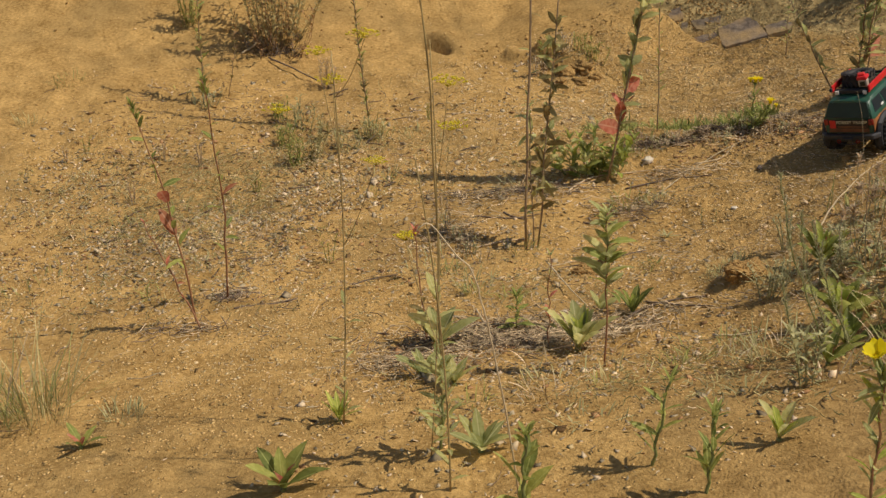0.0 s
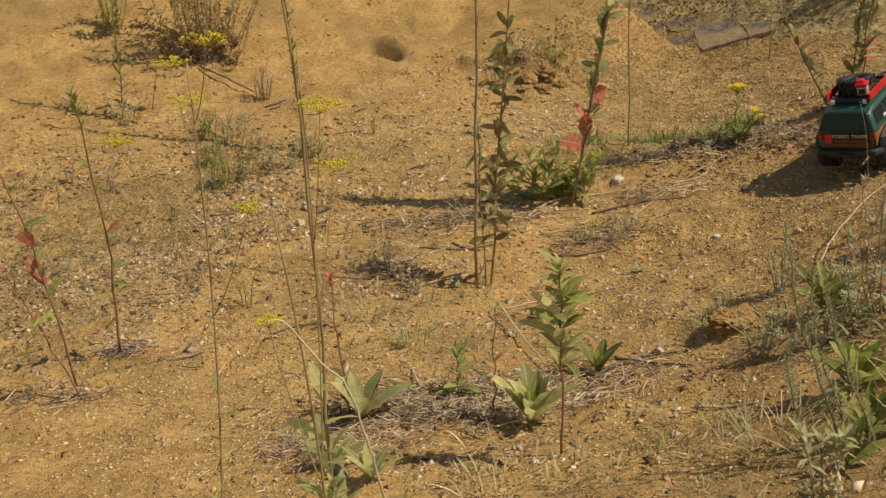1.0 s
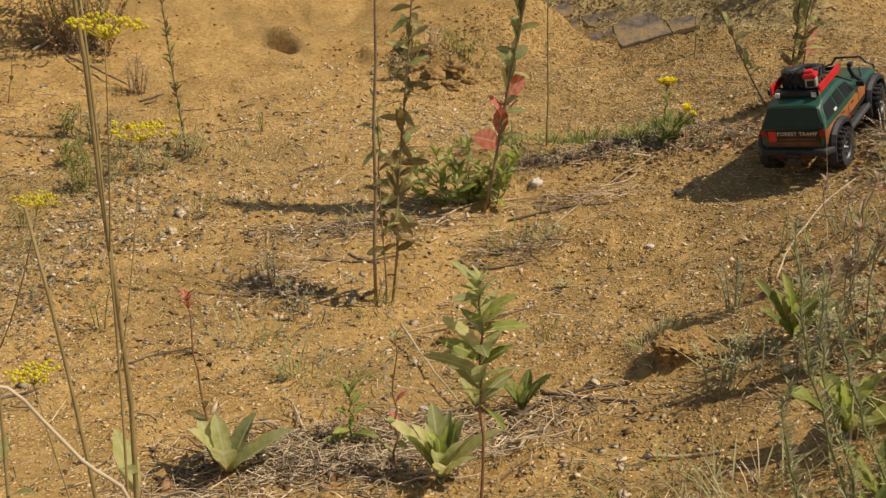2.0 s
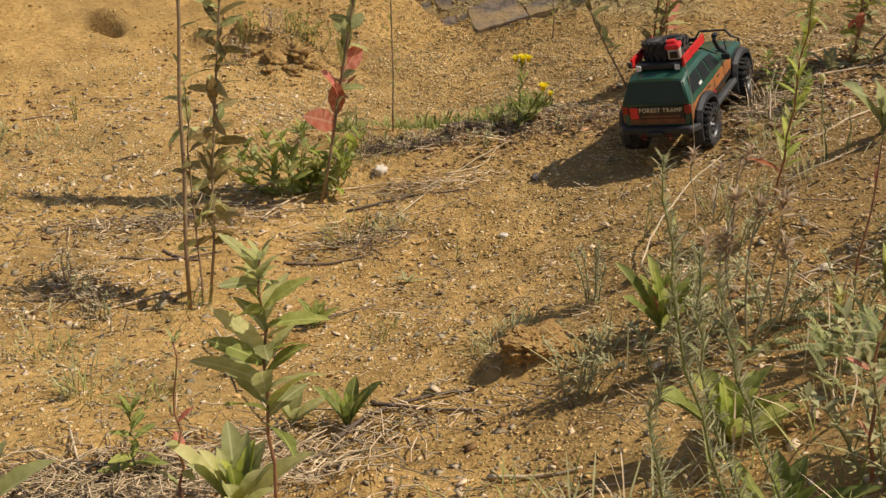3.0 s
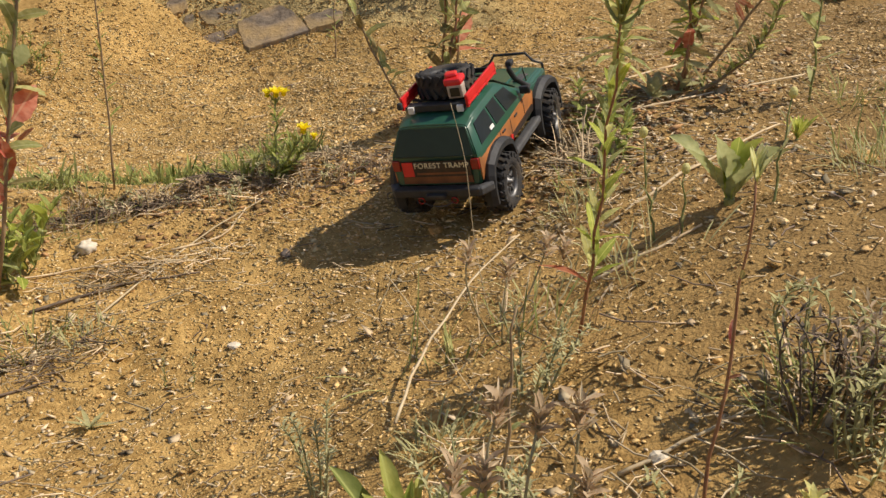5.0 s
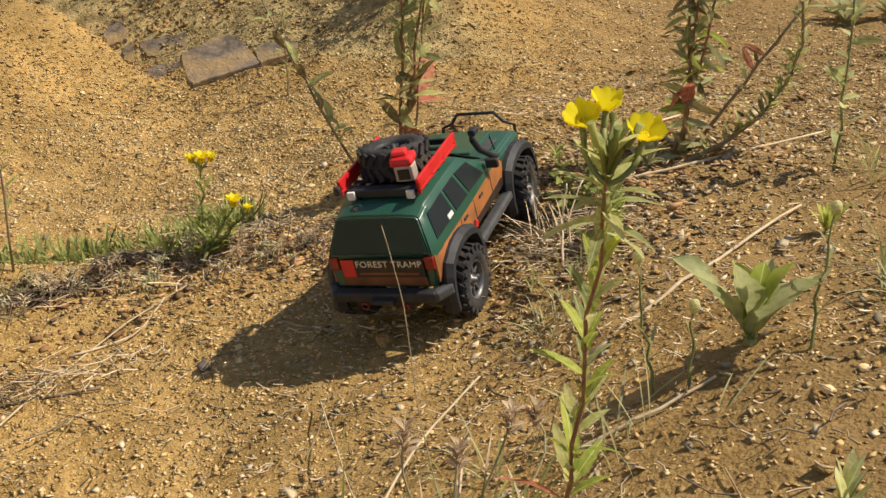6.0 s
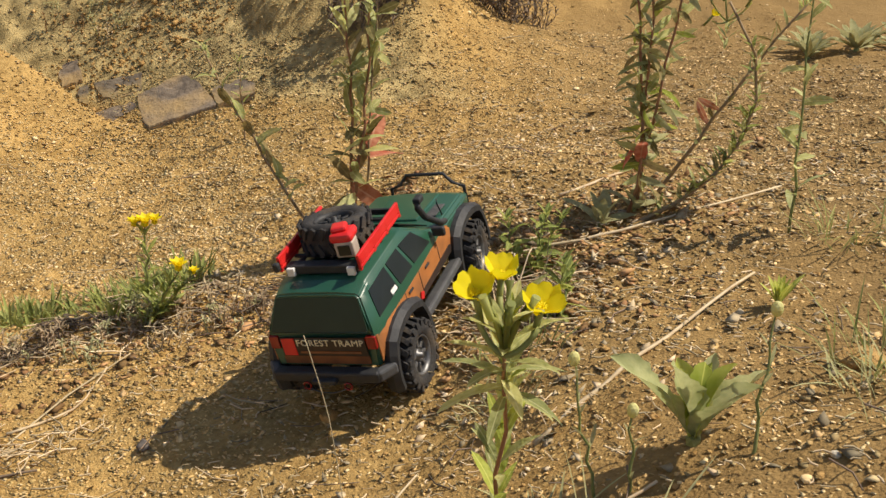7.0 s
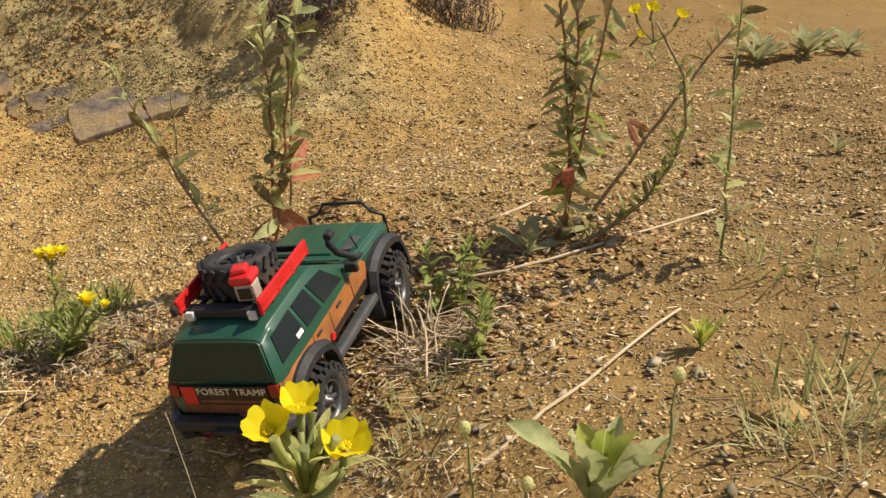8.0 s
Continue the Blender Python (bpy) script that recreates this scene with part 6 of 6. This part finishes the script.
stalk([(0.42, 3.2, 0), (0.52, 3.35, 0), (0.67, 3.38, 0), (0.76, 3.36, 0)], 0.0030, PALE)
stalk([(0.70, 3.13, 0), (0.93, 3.39, 0), (1.08, 3.49, 0.005)], 0.0022, PALE)
stalk([(0.32, 2.65, 0), (0.42, 2.70, 0), (0.52, 2.72, 0)], 0.0024, PALE)
stalk([(0.54, 2.20, 0), (0.60, 2.13, 0), (0.68, 2.06, 0)], 0.0036, "thicker brown dry stick on sand", TWIG)
stalk([(0.10, 2.84, 0), (0.19, 2.89, 0), (0.26, 2.91, 0)], 0.0026, PALE)
stalk([(0.46, 3.02, 0), (0.55, 2.99, 0), (0.65, 3.0, 0)], 0.0034, "brown dry stick on the ground", TWIG)
stalk([(0.42, 2.69, 0), (0.52, 2.76, 0), (0.64, 2.66, 0), (0.72, 2.53, 0)], 0.0014, "thin dry straw lying on sand")
stalk([(0.10, 2.23, 0.01), (0.14, 2.02, 0.006), (0.15, 1.88, 0)], 0.0022, PALE)
stalk([(-0.26, 2.56, 0), (-0.20, 2.59, 0), (-0.13, 2.61, 0)], 0.003, "brown dry stick on the ground", TWIG)
stalk([(-0.08, 1.86, 0.02), (-0.02, 1.80, 0.05), (0.05, 1.72, 0.01)], 0.0026, "bent pale straw among dry litter")
stalk([(-0.06, 1.92, 0.0), (-0.08, 1.80, 0.03), (-0.04, 1.70, 0.0)], 0.0022, "bent pale straw among dry litter")
stalk([(0.62, 3.22, 0), (0.78, 3.27, 0), (0.92, 3.24, 0)], 0.0035, "brown dry stick on the ground", TWIG)
stalk([(0.10, 3.08, 0), (0.22, 3.06, 0), (0.33, 3.09, 0)], 0.003, "brown dry stick on the ground", TWIG)
stalk([(1.556, 3.015, 0), (1.572, 3.064, 0.05), (1.584, 3.080, 0.1)], 0.0022, "upright pale dead stalk in litter")
stalk([(1.587, 3.044, 0), (1.591, 3.078, 0.04), (1.620, 3.101, 0.085)], 0.0018, "upright pale dead stalk in litter")
stalk([(1.14, 2.86, 0.0), (1.16, 2.87, 0.03), (1.17, 2.88, 0.055)], 0.0014, "thin upright dead stalk on sand")

stalk([(-0.98, 4.80, 0.0), (-0.93, 4.83, 0.03), (-0.90, 4.84, 0.06)], 0.006, "pale broken twig at the foot of a bush")
stalk([(-0.85, 4.75, 0.01), (-0.72, 4.62, 0.02), (-0.58, 4.52, 0.01)], 0.005, "dark dead branch lying on the slope", TWIG)
stalk([(-0.57, 2.37, 0.0), (-0.44, 2.43, 0.0), (-0.31, 2.54, 0.0)], 0.004, "dark dry stick on the sand", TWIG)
stalk([(0.20, 3.095, 0.0), (0.235, 3.07, 0.0), (0.28, 3.05, 0.0)], 0.004, "dark dry stick on the sand", TWIG)
stalk([(0.64, 1.87, 0.0), (0.69, 1.83, 0.0), (0.735, 1.795, 0.0)], 0.0035, PALE)
stalk([(1.81, 5.55, 0.10), (1.80, 5.45, 0.05), (1.79, 5.36, 0.0)], 0.007, "pale weathered stick leaning on the bank", STRAW)
stalk([(0.30, 2.62, 0.0), (0.45, 2.66, 0.0), (0.62, 2.72, 0.0)], 0.0026, "brown dry stick on the ground", TWIG)
stalk([(0.47, 2.10, 0.0), (0.56, 2.16, 0.004), (0.68, 2.15, 0.0)], 0.0042, "brown dry stick on the ground", TWIG)
stalk([(0.34, 2.02, 0.012), (0.42, 2.05, 0.0), (0.52, 2.09, 0.006)], 0.003, "brown dry stick on the ground", TWIG)
stalk([(0.96, 1.66, 0.01), (0.965, 1.68, 0.03), (0.975, 1.70, 0.06)], 0.0016, "upright pale dead stalk in litter")
stalk([(0.97, 1.65, 0.01), (0.985, 1.67, 0.03), (0.99, 1.69, 0.05)], 0.0014, "upright pale dead stalk in litter")

stalk([(1.215, 2.575, 0.0), (1.195, 2.60, 0.12), (1.18, 2.615, 0.24), (1.161, 2.634, 0.33)], 0.0007, "thin pale dead stem standing in the sand")
rnd = random.Random(65)
for k in range(26):
    x, y, a = rnd.uniform(-1.6, 0.2), rnd.uniform(2.7, 4.5), rnd.uniform(-0.5, 0.9)
    d = rnd.uniform(0.03, 0.09)
    stalk([(x, y, 0), (x + 0.5 * d * math.cos(a), y + 0.5 * d * math.sin(a), rnd.uniform(0, 0.012)), (x + d * math.cos(a + 0.3), y + d * math.sin(a + 0.3), 0)], rnd.uniform(0.002, 0.004), "short dark dead stick on the sand", TWIG)

rnd = random.Random(64)
for k in range(130):
    x, y = (rnd.uniform(0.5, 2.3), rnd.uniform(2.0, 3.9)) if k < 90 else (rnd.uniform(-1.3, 0.7), rnd.uniform(1.6, 3.6))
    r = rnd.uniform(0.004, 0.008)
    stone("stone_chip", x, y, (0.8 * r, 0.8 * r * rnd.uniform(0.6, 0.9), r * rnd.uniform(0.3, 0.55)), (CLOD, GRAVEL, CHIP, CLOD)[k % 4 if rnd.random() < 0.5 else 1], "small angular ochre stone chip on the ground", 500 + k, 0.3, 1.3, 2, rnd.uniform(0, 180))

# ---- gravel, chips and litter ----


def heights(px, py):
    """Ground heights at many places at once."""
    return broad_z(px, py) + np.array([fine_z(a, b) for a, b in zip(px, py)])


def scatter(name, label, mat, n, size, zones, seed, flat=0.6, kind="stone", sink=0.25, rise=0.22, patchy=0.0, tilt=0.2):
    """Very many small bits on the ground as one mesh; zones: (x, y, rx, ry, share), thinning out at their edges."""
    rng = np.random.default_rng(seed)
    total = sum(z[4] for z in zones)
    px, py = [], []
    for zx, zy, rx, ry, share in zones:
        m = int(n * share / total)
        spread = 0.5 * rng.normal(size=(2, m)) if kind == "straw" else rng.uniform(-1, 1, (2, m)) + 0.10 * rng.normal(size=(2, m))
        px.append(zx + rx * spread[0])
        py.append(zy + ry * spread[1])
    px, py = np.concatenate(px), np.concatenate(py)
    if patchy:
        thin = np.array([noise.noise(Vector((a * 1.7, b * 1.7, seed))) + 0.6 * noise.noise(Vector((a * 6, b * 6, seed))) for a, b in zip(px, py)])
        keep = rng.uniform(size=len(px)) > patchy * (0.5 - 1.6 * thin)
        px, py = px[keep], py[keep]
    z = heights(px, py)
    m = len(px)
    a = rng.uniform(0, 2 * math.pi, m)
    c, s = np.cos(a)[:, None], np.sin(a)[:, None]
    if kind == "straw":
        ln, th = size * rng.uniform(0.4, 1.6, (m, 1)), rng.uniform(0.0005, 0.0013, (m, 1))
        lift, bow = rng.uniform(0, 0.010, (m, 1)), rng.uniform(-0.3, 0.3, (m, 1)) * ln
        dz = ln * rng.uniform(-0.05, rise, (m, 1))
        t = np.repeat([0, 0.5, 1], 3)[None]
        u, v = (t - 0.5) * ln, bow * (1 - (2 * t - 1) ** 2) + np.tile([-1, 1, 0], 3)[None] * th
        w = 0.002 + lift + dz * t + np.tile([0, 0, 1.6], 3)[None] * th
        faces = [(r + j, r + (j + 1) % 3, r + 3 + (j + 1) % 3, r + 3 + j) for r in (0, 3) for j in range(3)]
    else:
        g = (size * np.exp(rng.normal(size=m) * 0.38))[:, None]
        octa = np.array([(1, 0, 0), (-1, 0, 0), (0, 1, 0), (0, -1, 0), (0, 0, 1), (0, 0, -1)], float)
        k = 1 + rng.uniform(-0.3, 0.3, (m, 6))
        ay, az = g * rng.uniform(0.35, 0.9, (m, 1)), g * flat * rng.uniform(0.4, 1.1, (m, 1))
        u, v, w = octa[None, :, 0] * g * k, octa[None, :, 1] * ay * k, octa[None, :, 2] * az * k
        w[:, :4] += rng.uniform(-0.35, 0.35, (m, 4)) * az
        tl, tv = rng.normal(size=(2, m, 1)) * tilt
        u, v, w = u + tl * w, v + tv * w, w - tl * u - tv * v + az * (1 - 2 * sink) + 0.15 * g * np.abs(tl)
        faces = [(0, 2, 4), (2, 1, 4), (1, 3, 4), (3, 0, 4), (2, 0, 5), (1, 2, 5), (3, 1, 5), (0, 3, 5)]
    co = np.stack([px[:, None] + c * u - s * v, py[:, None] + s * u + c * v, z[:, None] + w], -1)
    nv, side = co.shape[1], len(faces[0])
    idx = (np.array(faces)[None] + nv * np.arange(m)[:, None, None]).ravel()
    me = bpy.data.meshes.new(name)
    me.vertices.add(m * nv)
    me.vertices.foreach_set("co", co.ravel())
    me.loops.add(len(idx))
    me.loops.foreach_set("vertex_index", idx)
    me.polygons.add(len(idx) // side)
    me.polygons.foreach_set("loop_start", np.arange(0, len(idx), side))
    me.update(calc_edges=True)
    me.materials.append(mat)
    return tagged(new(name, me), label, "litter" if kind == "straw" else "gravel", kind="stuff")


scatter("gravel", "fine ochre gravel scattered over the sand", GRAVEL, 230000, 0.0030, [(0.9, 3.2, 2.6, 2.5, 44), (1.4, 2.9, 0.9, 1.1, 26), (1.8, 4.0, 1.1, 0.9, 50), (1.0, 4.4, 0.5, 0.6, 16), (0.3, 2.2, 0.9, 0.8, 14), (-0.75, 3.0, 1.1, 1.8, 26)], 1, 0.16, sink=0.30, patchy=0.4)
scatter("pale_chips", "pale flat stone chips scattered over the sand", CHIP, 76000, 0.0035, [(0.9, 3.1, 2.7, 2.4, 10), (1.6, 3.4, 1.2, 1.3, 18), (-0.7, 2.9, 1.0, 1.2, 14), (1.0, 4.35, 0.55, 0.5, 18), (0.1, 4.0, 0.7, 0.8, 14)], 2, 0.14, patchy=0.5)
scatter("stone_shards", "flat brown stone shards on the upper slope", SHARD, 46000, 0.0044, [(2.1, 4.0, 1.1, 0.9, 26), (1.45, 5.1, 0.7, 0.35, 4), (1.2, 4.2, 0.8, 0.6, 4), (1.8, 3.1, 0.8, 0.7, 5)], 8, 0.13, sink=0.30, patchy=0.4, tilt=0.25)
scatter("dry_flakes", "pale dry flakes of leaf and bark on the sand", LITTER, 21000, 0.0066, [(-1.0, 3.2, 0.6, 0.6, 26), (-0.8, 2.9, 0.8, 0.6, 14), (-0.3, 3.6, 0.8, 0.7, 16), (0.3, 4.3, 0.5, 0.5, 6), (-0.9, 4.2, 0.8, 0.4, 5), (0.2, 3.0, 0.6, 0.7, 8), (0.4, 1.6, 0.7, 0.6, 8), (1.8, 3.4, 0.6, 0.6, 9), (1.3, 2.7, 0.9, 0.8, 6)], 12, 0.12, sink=0.2, patchy=0.8, tilt=0.4)
scatter("chaff", "short bits of pale straw and leaf on the ground", LITTER, 9000, 0.011, [(1.7, 3.0, 0.8, 0.8, 16), (2.0, 3.9, 0.9, 0.8, 12), (1.0, 2.6, 0.8, 0.7, 8), (0.3, 1.9, 0.7, 0.6, 10), (-0.6, 3.0, 1.1, 1.2, 12)], 13, kind="straw", rise=0.3, patchy=0.5)
scatter("small_stones", "small brown stones and crumbs of earth", CLOD, 3200, 0.0050, [(-0.7, 3.1, 1.0, 1.7, 8), (0.9, 3.1, 2.6, 2.2, 12), (1.7, 3.3, 1.2, 1.3, 10), (1.4, 2.3, 0.6, 0.5, 4)], 3, 0.35)
scatter("bank_crumbs", "crumbs of earth fallen from the bank", CLOD, 3600, 0.0055, [(1.55, 5.2, 0.45, 0.22, 16), (0.45, 4.85, 0.4, 0.15, 2), (-0.9, 5.2, 1.0, 0.3, 3)], 6, 0.7, patchy=0.7)
scatter("sprouts", "tiny dull green sprouts on the sand", SPROUT, 15000, 0.013, [(-0.95, 3.4, 0.65, 0.55, 46), (-0.45, 3.75, 0.35, 0.3, 14), (-0.95, 3.2, 0.7, 0.5, 16), (-0.9, 2.6, 0.7, 0.4, 12), (-0.2, 3.6, 0.5, 0.35, 10), (0.55, 1.55, 0.5, 0.5, 12), (0.15, 2.5, 0.5, 0.4, 6), (1.75, 5.3, 0.9, 0.4, 14)], 7, kind="straw", rise=0.9, patchy=0.7)
scatter("dry_litter", "dry straw and dead stems lying on the ground", LITTER, 3100, 0.050,
        [(0.26, 2.03, 0.24, 0.14, 22), (0.10, 2.03, 0.26, 0.15, 14), (-0.05, 1.84, 0.16, 0.12, 7), (0.35, 2.05, 0.25, 0.14, 6), (0.03, 2.95, 0.14, 0.18, 7), (0.22, 3.22, 0.3, 0.10, 5), (0.63, 3.08, 0.16, 0.09, 4), (0.85, 3.62, 0.34, 0.07, 4), (1.12, 3.60, 0.28, 0.08, 4), (0.80, 3.30, 0.18, 0.06, 5),
         (1.60, 3.09, 0.10, 0.10, 8), (1.15, 2.15, 0.25, 0.2, 3), (0.95, 1.95, 0.25, 0.3, 2), (-0.66, 2.21, 0.14, 0.06, 1.4), (-0.60, 2.46, 0.07, 0.05, 1.4), (1.30, 2.02, 0.10, 0.10, 1), (0.5, 2.1, 0.2, 0.1, 5), (0.9, 3.0, 2.2, 1.8, 14)], 4, kind="straw")
scatter("dark_twigs", "dark dead twigs lying on the ground", TWIG, 1750, 0.045,
        [(0.10, 2.03, 0.26, 0.15, 10), (0.22, 3.24, 0.34, 0.06, 8), (0.80, 3.605, 0.16, 0.035, 9), (0.98, 3.64, 0.16, 0.03, 5), (-0.85, 4.86, 0.14, 0.06, 8), (-0.9, 2.9, 0.8, 0.9, 8), (-1.1, 4.3, 0.5, 0.3, 5), (1.25, 3.55, 0.2, 0.08, 6), (0.63, 3.06, 0.16, 0.08, 3), (-0.66, 2.21, 0.14, 0.05, 2), (-0.60, 2.46, 0.07, 0.05, 3), (0.9, 3.0, 2.2, 1.8, 16), (1.32, 2.02, 0.10, 0.10, 1.5)], 5, kind="straw")
scatter("dead_leaves", "crumbled brown dead leaves on the ground", DEAD_LEAF, 6600, 0.0072,
        [(-0.9, 3.4, 0.7, 0.8, 30), (-0.6, 3.0, 0.9, 0.6, 9), (0.0, 3.8, 0.8, 0.6, 9), (2.0, 3.7, 0.4, 0.4, 6), (0.4, 1.7, 0.7, 0.5, 6), (1.18, 3.50, 0.32, 0.10, 10), (1.62, 3.10, 0.20, 0.16, 9), (1.83, 3.25, 0.22, 0.14, 14), (0.85, 3.62, 0.30, 0.05, 6), (0.10, 2.02, 0.26, 0.14, 8), (1.55, 3.72, 0.12, 0.06, 4), (-0.85, 4.86, 0.2, 0.06, 4)], 9, 0.22, sink=0.1, patchy=0.4)
